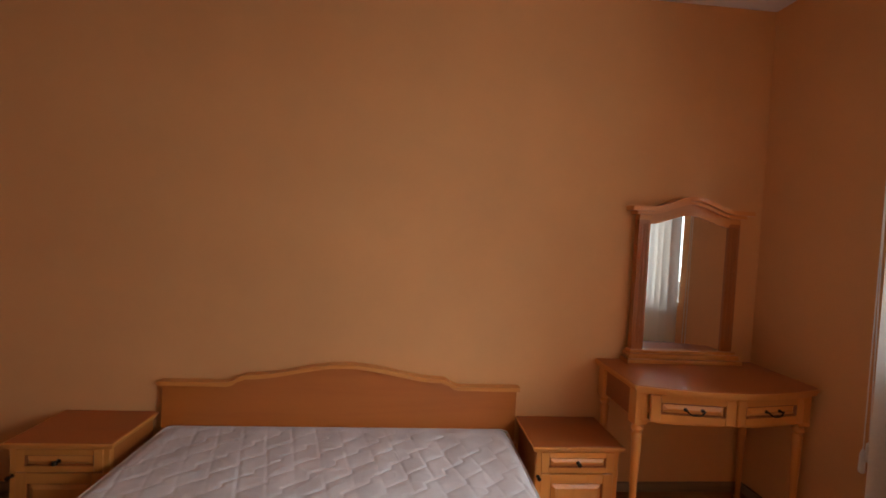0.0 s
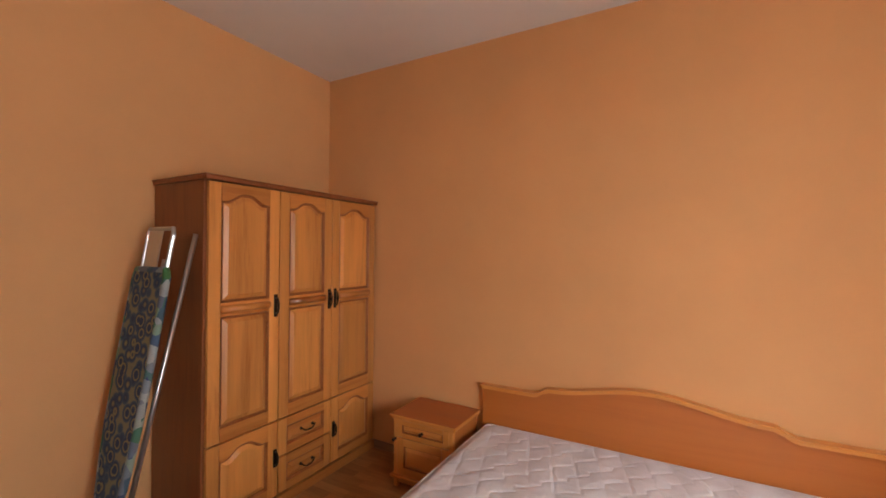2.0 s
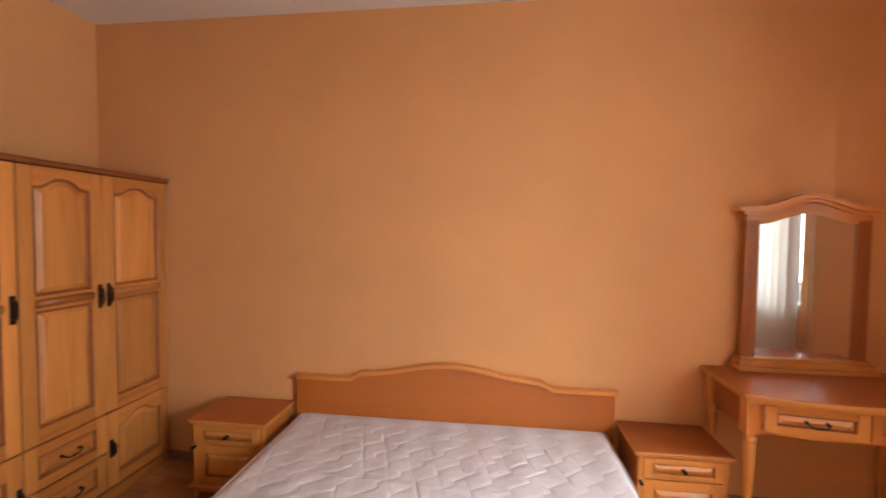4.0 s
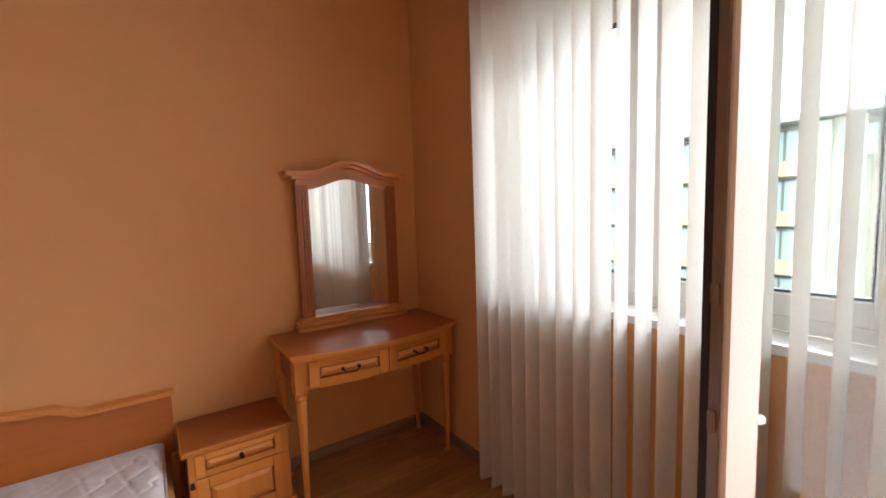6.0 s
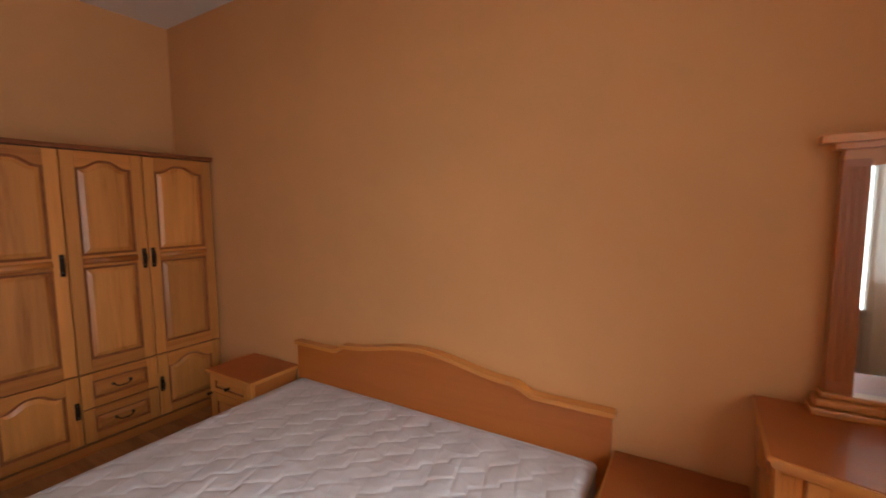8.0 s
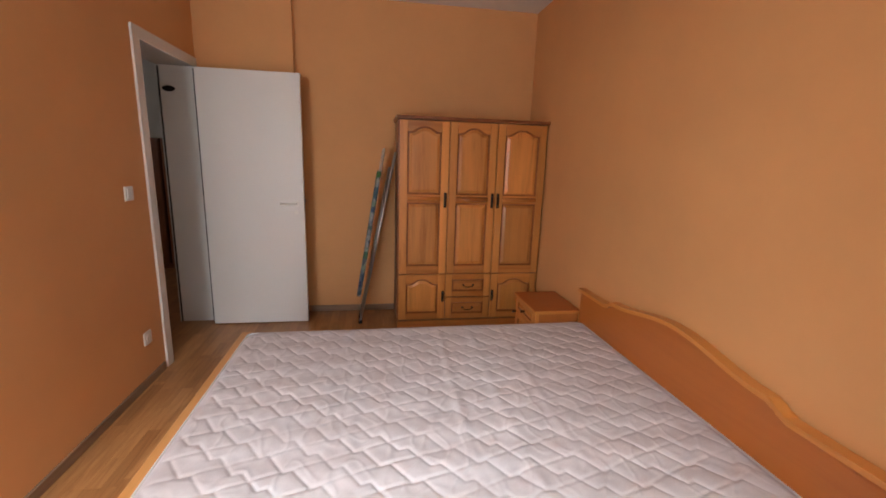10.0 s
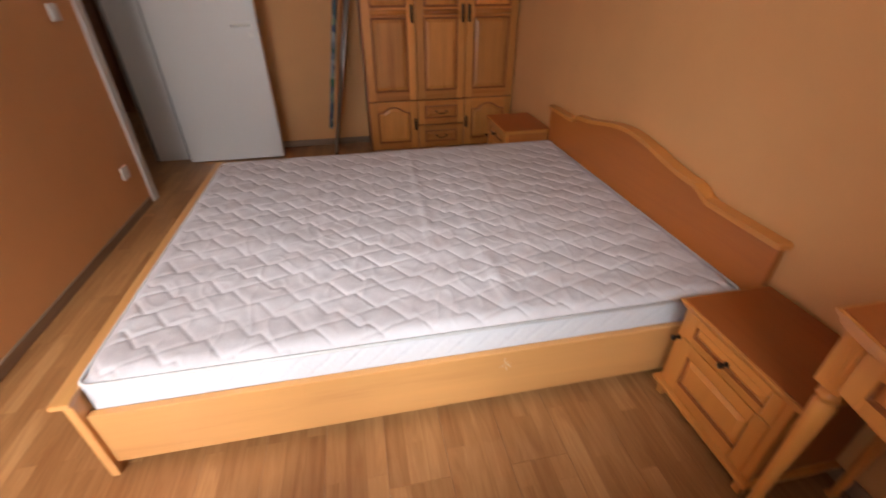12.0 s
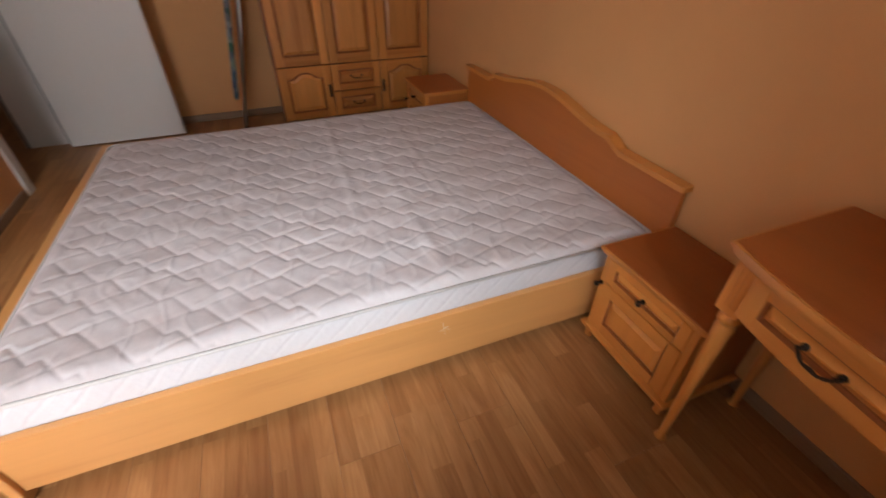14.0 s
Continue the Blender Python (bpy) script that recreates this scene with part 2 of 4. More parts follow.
swr = N(M_TICK_SIDE, "ShaderNodeMath")
swr.operation = "POWER"
swr.inputs[1].default_value = 8.0
link(M_TICK_SIDE, swv.outputs["Fac"], swr.inputs[0])
swa = N(M_TICK_SIDE, "ShaderNodeMath")
swa.operation = "SUBTRACT"
link(M_TICK_SIDE, noise_tex(M_TICK_SIDE, sv, 60, 4), swa.inputs[0])
link(M_TICK_SIDE, swr.outputs[0], swa.inputs[1])
bump(M_TICK_SIDE, swa.outputs[0], 0.35, 0.004)
M_PIPING = mat("mattress_piping", (0.60, 0.58, 0.56), 0.7)

# outdoors
M_FACADE = plaster("facade_render", (0.62, 0.61, 0.53), 0.06)
M_YELLOW = plaster("facade_yellow", (0.64, 0.55, 0.36), 0.05)
M_WINDARK = mat("facade_glass", (0.26, 0.32, 0.33), 0.12)
M_FRAMEDK = mat("facade_frame", (0.20, 0.19, 0.18), 0.5)
M_ROOF = plaster("roof_grey", (0.42, 0.40, 0.38), 0.1)
M_GROUND = plaster("ground_mix", (0.16, 0.17, 0.12), 0.3)


# ---------- mesh helpers ----------
def mesh_ob(name, bm, material, parent=None, label="", smooth=False):
    me = bpy.data.meshes.new(name)
    bmesh.ops.recalc_face_normals(bm, faces=bm.faces)
    bm.to_mesh(me)
    bm.free()
    me.materials.append(material)
    if smooth:
        for p in me.polygons:
            p.use_smooth = True
    ob = new(name, me)
    if parent is not None:
        ob.parent = parent
    if label:
        ob["label"] = label
    return ob


def part(name, bm, material, parent, label="", smooth=False):
    return mesh_ob(name, bm, material, parent, label, smooth)


def thing(name, label, category, x=0, y=0, z=0, rz=0, group=""):
    ob = new(name)
    ob.empty_display_size = 0.1
    ob.matrix_world = pose(x, y, z, 0, 0, rz)
    return tagged(ob, label, category, group)


def box(bm, a, b, bev=0.0, seg=2):
    """A box between two corners, its edges rounded."""
    r = bmesh.ops.create_cube(bm, size=1)
    vs = r["verts"]
    for v in vs:
        v.co = Vector([(a[i] + b[i]) / 2 + v.co[i] * abs(b[i] - a[i]) for i in range(3)])
    if bev:
        es = list({e for v in vs for e in v.link_edges})
        bmesh.ops.bevel(bm, geom=es, offset=bev, segments=seg, affect="EDGES", profile=0.6)
    return bm


def bx(a, b, bev=0.0, seg=2):
    return box(bmesh.new(), a, b, bev, seg)


def prism(bm, pts, axis, lo, hi, bev=0.0):
    """Extrudes a closed outline of 2D points along an axis from lo to hi."""
    def co(p, h):
        return {"x": (h, p[0], p[1]), "y": (p[0], h, p[1]), "z": (p[0], p[1], h)}[axis]
    a = [bm.verts.new(co(p, lo)) for p in pts]
    b = [bm.verts.new(co(p, hi)) for p in pts]
    n = len(pts)
    fs = [bm.faces.new(a), bm.faces.new(b[::-1])]
    for i in range(n):
        fs.append(bm.faces.new((a[i], b[i], b[(i + 1) % n], a[(i + 1) % n])))
    if bev:
        es = list(set(fs[0].edges) | set(fs[1].edges))
        bmesh.ops.bevel(bm, geom=es, offset=bev, segments=2, affect="EDGES")
    return bm


def tube(bm, pts, r, n=8):
    """A round bar along points."""
    pts = [Vector(p) for p in pts]
    rings = []
    for i, p in enumerate(pts):
        d = (pts[min(i + 1, len(pts) - 1)] - pts[max(i - 1, 0)]).normalized()
        u = d.orthogonal().normalized() if not rings else (rings_u - d * rings_u.dot(d)).normalized()
        rings_u = u
        w = d.cross(u)
        rr = r[i] if isinstance(r, (list, tuple)) else r
        rings.append([bm.verts.new(p + (u * math.cos(2 * math.pi * k / n) + w * math.sin(2 * math.pi * k / n)) * rr) for k in range(n)])
    for a, b in zip(rings, rings[1:]):
        for k in range(n):
            bm.faces.new((a[k], a[(k + 1) % n], b[(k + 1) % n], b[k]))
    bm.faces.new(rings[0][::-1])
    bm.faces.new(rings[-1])
    return bm


def lathe(bm, prof, x=0, y=0, n=20):
    """Turned shape about the vertical: (radius, height) pairs."""
    return tube_z(bm, prof, x, y, n)


def tube_z(bm, prof, x, y, n):
    rings = [[bm.verts.new((x + r * math.cos(2 * math.pi * k / n), y + r * math.sin(2 * math.pi * k / n), z)) for k in range(n)] for r, z in prof]
    for a, b in zip(rings, rings[1:]):
        for k in range(n):
            bm.faces.new((a[k], a[(k + 1) % n], b[(k + 1) % n], b[k]))
    bm.faces.new(rings[0][::-1])
    bm.faces.new(rings[-1])
    return bm


# ---------- room ----------
XR, YS, H = 4.44, -2.78, 2.675
T = 0.25
WIN = (-2.13, -0.765, 0.97, 2.16)
BAL = (-3.02, -2.30, 0.03, 2.16)


def setting(name, bm, material, label="", smooth=False):
    ob = mesh_ob(name, bm, material, None, label, smooth)
    ob["kind"] = "structure"
    return ob


def joined(boxes):
    bm = bmesh.new()
    for a, b in boxes:
        box(bm, a, b)
    return bm


setting("wall_north", joined([((-0.3, 0, -0.1), (XR + T, 0.2, H + 0.1))]), M_WALL, "orange painted plaster wall behind the bed")
setting("wall_west", joined([((-0.25, -2.05, -0.1), (0, 0, H + 0.1)), ((-0.25, YS, -0.1), (0.08, -2.05, H + 0.1))]), M_WALL, "orange plaster wall with a shallow pier behind the door")
setting("wall_south", joined([((-0.25, -3.03, 2.06), (0.955, YS, H + 0.1)), ((-0.25, -3.03, -0.1), (0.13, YS - 0.0, 2.06)),
                              ((0.955, -3.03, -0.1), (3.2, YS, H + 0.1)), ((3.08, -3.3, -0.1), (3.2, -3.03, H + 0.1)),
                              ((3.08, -3.4, -0.1), (XR + T, -3.3, H + 0.1))]), M_WALL, "orange painted plaster wall with the hall doorway")
y0, y1, z0, z1 = WIN
b0, b1, bz0, bz1 = BAL
setting("wall_east", joined([((XR, y1, -0.1), (XR + T, 0, H + 0.1)), ((XR, y0, -0.1), (XR + T, y1, z0 - 0.03)), ((XR, y0, z1), (XR + T, y1, H + 0.1)),
                             ((XR, b1, -0.1), (XR + T, y0, H + 0.1)), ((XR, b0, bz1), (XR + T, b1, H + 0.1)), ((XR, b0, -0.1), (XR + T, b1, bz0)),
                             ((XR, -3.4, -0.1), (XR + T, b0, H + 0.1))]), M_WALL, "orange plaster wall with the wide window and balcony door")
setting("ceiling", joined([((-0.3, -3.5, H), (XR + T, 0.1, H + 0.15))]), M_CEIL, "white painted ceiling")
setting("floor_base", joined([((-2.1, -5.3, -0.2), (XR + T, 0.1, -0.008))]), M_FLOOR_D, "screed under the laminate")

# hall behind the doorway
setting("hall_wall", joined([((-2.1, -5.2, -0.1), (-2.0, -2.9, 2.7)), ((2.4, -5.2, -0.1), (2.5, -3.03, 2.7)), ((-2.1, -5.3, -0.1), (2.5, -5.2, 2.7)), ((-2.0, -3.0, -0.1), (-0.25, -2.9, 2.7))]), M_CEIL, "plain pale hall walls")
setting("hall_ceiling", joined([((-2.1, -5.3, 2.68), (2.5, -3.03, 2.8)), ((-2.1, -3.03, 2.68), (-0.25, -2.9, 2.8))]), M_CEIL, "plain white hall ceiling")
cab = thing("hall_cabinet", "dark red-brown tall cabinet against the pale hall wall", "cabinet", -1.62, -3.35, 0)
for a, b in (((-0.36, -1.0, 0.06), (0.0, -0.51, 1.55)), ((-0.36, -0.49, 0.06), (0.0, 0.0, 1.55))):
    part("body", bx(a, b, 0.004, 1), M_SIDE, cab)
    part("door", bx((0.001, a[1] + 0.006, 0.08), (0.019, b[1] - 0.006, 1.53), 0.003, 1), M_SIDE, cab)
part("plinth", bx((-0.34, -0.98, 0), (-0.02, -0.02, 0.06)), M_SIDE, cab)

# skirting boards
def skirting(x0, y0, x1, y1, side):
    dx, dy = x1 - x0, y1 - y0
    a = (min(x0, x1), min(y0, y1), 0.0)
    b = (max(x0, x1), max(y0, y1), 0.055)
    if abs(dx) > abs(dy):
        a = (a[0], y0 if side > 0 else y0 - 0.014, 0)
        b = (b[0], y0 + 0.014 if side > 0 else y0, 0.055)
        m = M_SKIRT
    else:
        a = (x0 if side > 0 else x0 - 0.014, a[1], 0)
        b = (x0 + 0.014 if side > 0 else x0, b[1], 0.055)
        m = M_SKIRT_Y
    bm = bx(a, b, 0.004, 1)
    setting("baseboard", bm, m, "brown wood-look skirting board")


skirting(0.0, 0, XR, 0, -1)
skirting(0, -2.045, 0, -0.016, 1)
skirting(0.08, YS, 0.08, -2.05, 1)
skirting(1.03, YS, 3.2, YS, 1)
skirting(XR, -2.28, XR, -0.016, -1)

# hall doorway frame
setting("door_frame", joined([((0.925, -3.03, 0), (0.955, YS, 2.04)), ((0.925, YS, 0), (1.0, YS + 0.014, 2.11)), ((0.13, -3.03, 0), (0.165, YS, 2.04)),
                              ((0.13, -3.03, 2.04), (0.955, YS, 2.06)), ((0.10, YS, 0), (0.165, YS + 0.014, 2.11)), ((0.165, YS, 2.04), (0.925, YS + 0.014, 2.11))]), M_WHITE, "white painted door frame and casing")

# black strips stand in for the shade between door leaf and casing
setting("door_gap_shade", joined([((0.09, -2.755, 0.01), (0.215, -2.731, 2.02)), ((0.165, -3.022, 0.0), (0.170, -3.010, 2.03))]), M_RUBBER_SHADE, "dark strips for the shaded gap along the hinge side of the door frame")

leaf = thing("interior_door", "plain white interior door standing open against the orange wall", "door", 0.235, -2.725, 0.01)
part("leaf", bx((0, 0, 0), (0.04, 0.75, 2.01), 0.002, 1), M_WHITE, leaf)
bm = tube(bmesh.new(), [(0.04, 0.69, 1.01), (0.085, 0.69, 1.01), (0.092, 0.68, 1.01), (0.092, 0.575, 1.008)], 0.009)
part("handle", bm, M_PLAST, leaf, "pale lever handle", True)
part("rosette", bx((0.04, 0.672, 0.985), (0.047, 0.708, 1.035), 0.003), M_PLAST, leaf)
part("keyhole_plate", bx((0.04, 0.675, 0.925), (0.046, 0.705, 0.955), 0.003), M_PLAST, leaf)
part("lock_plate", bx((0.012, 0.75, 0.94), (0.030, 0.752, 1.10), 0.001), M_STEEL, leaf)
part("latch_bolt", bx((0.014, 0.752, 1.02), (0.028, 0.762, 1.045), 0.002), M_STEEL, leaf)
for hz in (0.22, 1.80):
    part("hinge", tube(bmesh.new(), [(-0.004, -0.006, hz), (-0.004, -0.006, hz + 0.1)], 0.007), M_STEEL, leaf)

hook = thing("door_plate", "small dark oval plate on the white door lining", "plate", 0.165, -2.95, 1.87)
bm = bmesh.new()
prism(bm, [(0.045 * math.cos(a * math.pi / 10), 0.022 * math.sin(a * math.pi / 10)) for a in range(20)], "x", 0.0, 0.012, 0.003)
part("plate", bm, M_BRONZE, hook)


def switch(x, z, kind):
    s = thing(kind, "white plastic light switch on the orange wall" if kind == "light_switch" else "white plastic power socket on the orange wall", kind.replace("_", " "), x, YS, z)
    part("plate", bx((-0.04, 0, -0.04), (0.04, 0.009, 0.04), 0.003), M_PLAST, s)
    if kind == "light_switch":
        part("rocker", bx((-0.026, 0.009, -0.026), (0.026, 0.014, 0.026), 0.002), M_PLAST, s)
    else:
        bm = bmesh.new()
        prism(bm, [(0.021 * math.cos(a * math.pi / 10), 0.021 * math.sin(a * math.pi / 10)) for a in range(20)], "y", 0.009, 0.011)
        part("socket_well", bm, M_PLAST, s)
        for dx in (-0.0095, 0.0095):
            part("pin_hole", bx((dx - 0.0025, 0.011, -0.0025), (dx + 0.0025, 0.0115, 0.0025)), M_RUBBER_SHADE, s)


switch(1.208, 1.163, "light_switch")
switch(1.193, 0.29, "power_socket")


# ---------- joinery ----------
def arch(u0, u1, top, rise):
    """The wavy upper edge of a panel, from right to left."""
    pts = []
    w = u1 - u0
    for i in range(17):
        s = i / 16
        e = abs(s - 0.5) * 2
        k = 1.0 if e < 0.12 else (0.5 + 0.5 * math.cos(math.pi * min(1, (e - 0.12) / 0.74)))
        pts.append((u1 - w * s, top - rise * (1 - k)))
    return pts


def outline(u0, u1, v0, v1, rise):
    if rise:
        return [(u0, v0), (u1, v0)] + arch(u0, u1, v1, rise)
    return [(u0, v0), (u1, v0), (u1, v1), (u0, v1)]


def shrink(pts, d, u0, u1, v0, v1):
    cu, cv = (u0 + u1) / 2, (v0 + v1) / 2
    su, sv = (u1 - u0 - 2 * d) / (u1 - u0), (v1 - v0 - 2 * d) / (v1 - v0)
    return [(cu + (u - cu) * su, cv + (v - cv) * sv) for u, v in pts]


def ring(bm, pa, ya, pb, yb):
    a = [bm.verts.new((u, ya, v)) for u, v in pa]
    b = [bm.verts.new((u, yb, v)) for u, v in pb]
    n = len(a)
    for i in range(n):
        bm.faces.new((a[i], a[(i + 1) % n], b[(i + 1) % n], b[i]))
    return b


def raised_panel(parent, u0, u1, v0, v1, y, rise, wood_mat, deep=0.009, dark=0.014, slope=0.022):
    """A groove, dark with stain and painted shade, round a fielded panel, set in a front at depth y (front faces -y).
    """
    o = outline(u0, u1, v0, v1, rise)
    s1 = shrink(o, dark * 0.5, u0, u1, v0, v1)
    s2 = shrink(o, dark, u0, u1, v0, v1)
    s3 = shrink(o, dark + slope, u0, u1, v0, v1)
    bm = bmesh.new()
    ring(bm, o, y, s1, y + deep)
    ring(bm, s1, y + deep, s2, y + deep)
    part("groove", bm, M_GROOVE, parent, "groove dark with stain and painted shade")
    bm = bmesh.new()
    ring(bm, s2, y + deep, s3, y - 0.001)
    bm.faces.new([bm.verts.new((u, y - 0.001, v)) for u, v in s3])
    part("panel", bm, wood_mat, parent)


def front(name, parent, mat_z, mat_x, u0, u1, v0, v1, y, th, holes, label=""):
    """A door or drawer front: a back board with stiles and rails round shaped openings (hu0, hu1, hv0, hv1, rise), bottom to top."""
    base = part(name, bx((u0 + 0.004, y + 0.011, v0 + 0.004), (u1 - 0.004, y + th, v1 - 0.004)), mat_z, parent, label)
    hu0, hu1 = holes[0][0], holes[0][1]
    part("stile", bx((u0, y, v0), (hu0, y + th - 0.001, v1), 0.003, 1), mat_z, base)
    part("stile", bx((hu1, y, v0), (u1, y + th - 0.001, v1), 0.003, 1), mat_z, base)
    z = v0
    for h in holes + [(hu0, hu1, v1, v1, 0)]:
        under = None
        if z > v0 and prev[4]:
            under = arch(hu0, hu1, prev[3], prev[4])[::-1]
        bm = bmesh.new()
        lo = under if under else [(hu0, z), (hu1, z)]
        prism(bm, [*lo, (hu1, h[2]), (hu0, h[2])], "y", y + 0.0005, y + th - 0.002)
        part("rail", bm, mat_x, base)
        z, prev = h[3], h
    return base


def pull(parent, u, z, y, length, vertical, name="handle"):
    """A cast drop handle with its two posts and small back plates."""
    h = length / 2
    bm = bmesh.new()
    if vertical:
        box(bm, (u - 0.011, y - 0.003, z - h), (u + 0.011, y, z + h), 0.004)
        tube(bm, [(u, y, z + h * 0.7), (u, y - 0.02, z + h * 0.65), (u, y - 0.026, z + h * 0.3), (u, y - 0.024, z), (u, y - 0.026, z - h * 0.3), (u, y - 0.02, z - h * 0.65), (u, y, z - h * 0.7)], [0.004, 0.004, 0.005, 0.007, 0.005, 0.004, 0.004])
    else:
        for s in (-1, 1):
            tube(bm, [(u + s * h, y, z + 0.006), (u + s * h, y - 0.004, z + 0.006)], 0.0085)
            tube(bm, [(u + s * h, y, z + 0.006), (u + s * h, y - 0.018, z + 0.006)], 0.0048)
        tube(bm, [(u - h - 0.006, y - 0.018, z + 0.010), (u - h * 0.75, y - 0.022, z - 0.004), (u - h * 0.4, y - 0.024, z - 0.010), (u, y - 0.024, z - 0.008), (u + h * 0.4, y - 0.024, z - 0.010), (u + h * 0.75, y - 0.022, z - 0.004), (u + h + 0.006, y - 0.018, z + 0.010)],
             [0.003, 0.004, 0.0032, 0.005, 0.0032, 0.004, 0.003])
    part(name, bm, M_BRONZE, parent, "dark bronze handle", True)


def knob(parent, u, z, y, r=0.011):
    bm = bmesh.new()
    tube(bm, [(u, y, z), (u, y - 0.008, z), (u, y - 0.012, z), (u, y - 0.02, z), (u, y - 0.026, z), (u, y - 0.028, z)], [r * 0.9, r * 0.5, r * 0.5, r, r * 0.85, r * 0.3], 12)
    part("knob", bm, M_BRONZE, parent, "dark bronze knob", True)


# ---------- wardrobe ----------
W, D, HT = 1.228, 0.46, 1.73
ward = thing("wardrobe", "varnished solid wood three-door wardrobe with arched raised panels and closed doors", "wardrobe", 0.016, -W, 0, 90)
Y = -(D - 0.016)
bm = bmesh.new()
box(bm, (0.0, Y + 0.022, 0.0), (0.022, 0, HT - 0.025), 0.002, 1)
part("side_panel", bm, M_SIDE, ward, "darker side panel")
part("side_panel", bx((W - 0.03, Y + 0.022, 0.0), (W - 0.008, 0, HT - 0.025), 0.002, 1), M_SIDE, ward, "darker side panel")
part("back_panel", bx((0.022, -0.012, 0.06), (W - 0.03, -0.004, HT - 0.03)), M_SIDE, ward)
part("bottom_panel", bx((0.022, Y + 0.03, 0.06), (W - 0.03, -0.012, 0.078)), M_SIDE, ward)
bm = bmesh.new()
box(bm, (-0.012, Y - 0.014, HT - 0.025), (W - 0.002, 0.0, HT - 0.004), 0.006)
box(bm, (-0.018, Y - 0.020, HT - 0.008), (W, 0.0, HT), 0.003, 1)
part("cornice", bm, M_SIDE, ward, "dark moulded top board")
bm = bmesh.new()
box(bm, (0.0, Y - 0.006, 0.0), (W - 0.008, Y + 0.02, 0.055), 0.004)
part("plinth", bm, M_PINE_X, ward)
cols = [(0.012, 0.404), (0.410, 0.796), (0.802, 1.212)]
split = 0.465
for i, (u0, u1) in enumerate(cols):
    holes = [(u0 + 0.062, u1 - 0.062, split + 0.07, 1.062, 0), (u0 + 0.062, u1 - 0.062, 1.128, HT - 0.075, 0.042)]
    d = front("door", ward, M_PINE, M_PINE_X, u0, u1, split + 0.004, HT - 0.03, Y, 0.02, holes)
    for h in holes:
        raised_panel(d, h[0], h[1], h[2], h[3], Y, h[4], M_PINE)
    bm = bmesh.new()
    tube(bm, [(u0 + 0.063, Y - 0.001, 1.095), (u1 - 0.063, Y - 0.001, 1.095)], 0.019, 12)
    part("middle_rail", bm, M_PINE_X, d, "rounded cross rail", True)
    if i == 1:
        v = [(0.265, split - 0.004), (0.066, 0.257)]
        for z0_, z1_ in v:
            hh = [(u0 + 0.055, u1 - 0.055, z0_ + 0.045, z1_ - 0.045, 0)]
            dr = front("drawer", ward, M_PINE, M_PINE_X, u0, u1, z0_, z1_, Y, 0.02, hh)
            raised_panel(dr, hh[0][0], hh[0][1], hh[0][2], hh[0][3], Y, 0, M_PINE_X)
            pull(dr, (u0 + u1) / 2, (z0_ + z1_) / 2, Y - 0.002, 0.085, False)
    else:
        hh = [(u0 + 0.062, u1 - 0.062, 0.066 + 0.055, split - 0.045, 0.045)]
        dl = front("door", ward, M_PINE, M_PINE_X, u0, u1, 0.066, split - 0.004, Y, 0.02, hh)
        raised_panel(dl, hh[0][0], hh[0][1], hh[0][2], hh[0][3], Y, hh[0][4], M_PINE)
        pull(dl, u1 - 0.018 if i == 0 else u0 + 0.018, 0.27, Y, 0.095, True)
    pull(d, u0 + 0.022 if i == 2 else u1 - 0.022, 1.085, Y, 0.12, True)

# ---------- bed ----------
bed = thing("bed", "light beech double bed frame with curved headboard against the wall", "bed", 0, 0, 0)
CX = 2.205


def head_z(x):
    e = abs(x - CX)
    if e > 0.572:
        return 0.568
    if e > 0.50:
        return 0.568 + 0.038 * (0.5 + 0.5 * math.cos(math.pi * (e - 0.50) / 0.072))
    return 0.606 + 0.065 * (0.5 + 0.5 * math.cos(math.pi * min(1, e / 0.50)))


xs = [1.312 + (3.098 - 1.312) * i / 144 for i in range(145)]
bm = prism(bmesh.new(), [(1.312, 0.05), (3.098, 0.05)] + [(x, head_z(x)) for x in xs[::-1]], "y", -0.040, -0.016)
part("headboard", bm, M_HEAD, bed)
bm = bmesh.new()
xs = [1.298 + (3.112 - 1.298) * i / 144 for i in range(145)]
prism(bm, [(x, head_z(x)) for x in xs] + [(x, head_z(x) + 0.02) for x in xs[::-1]], "y", -0.060, -0.008, 0.005)
part("headboard_cap", bm, M_BEECH_X, bed, "pale moulded cap rail")
part("side_rail", bx((3.052, -2.157, 0.045), (3.076, -0.04, 0.262), 0.004), M_BED_Y, bed)
part("side_rail", bx((1.318, -2.157, 0.045), (1.342, -0.04, 0.262), 0.004), M_BED_Y, bed)
part("footboard", bx((1.318, -2.182, 0.0), (3.092, -2.157, 0.335), 0.003), M_BED_X, bed)
part("footboard_cap", bx((1.302, -2.200, 0.335), (3.108, -2.148, 0.353), 0.005), M_BED_X, bed, "pale moulded cap rail")
for lx in (1.288, 3.078):
    part("leg", bx((lx, -0.075, 0.0), (lx + 0.028, -0.041, 0.30), 0.003), M_BEECH_Z, bed)
bm = bmesh.new()
for p, q_ in (((-0.925, 0.235), (-0.917, 0.175)), ((-0.940, 0.195), (-0.905, 0.210)), ((-0.918, 0.205), (-0.900, 0.190))):
    tube(bm, [(3.0758, *p), (3.0764, *q_)], 0.0006, 5)
part("scuff", bm, M_PLAST, bed, "pale scratch on the rail")
for i in range(14):
    yy = -2.05 + i * 0.148
    part("slat", bx((1.35, yy, 0.150), (3.037, yy + 0.07, 0.164), 0.002, 1), M_BEECH_X, bed)
part("centre_beam", bx((2.18, -2.155, 0.09), (2.22, -0.045, 0.148)), M_BEECH_Y, bed)


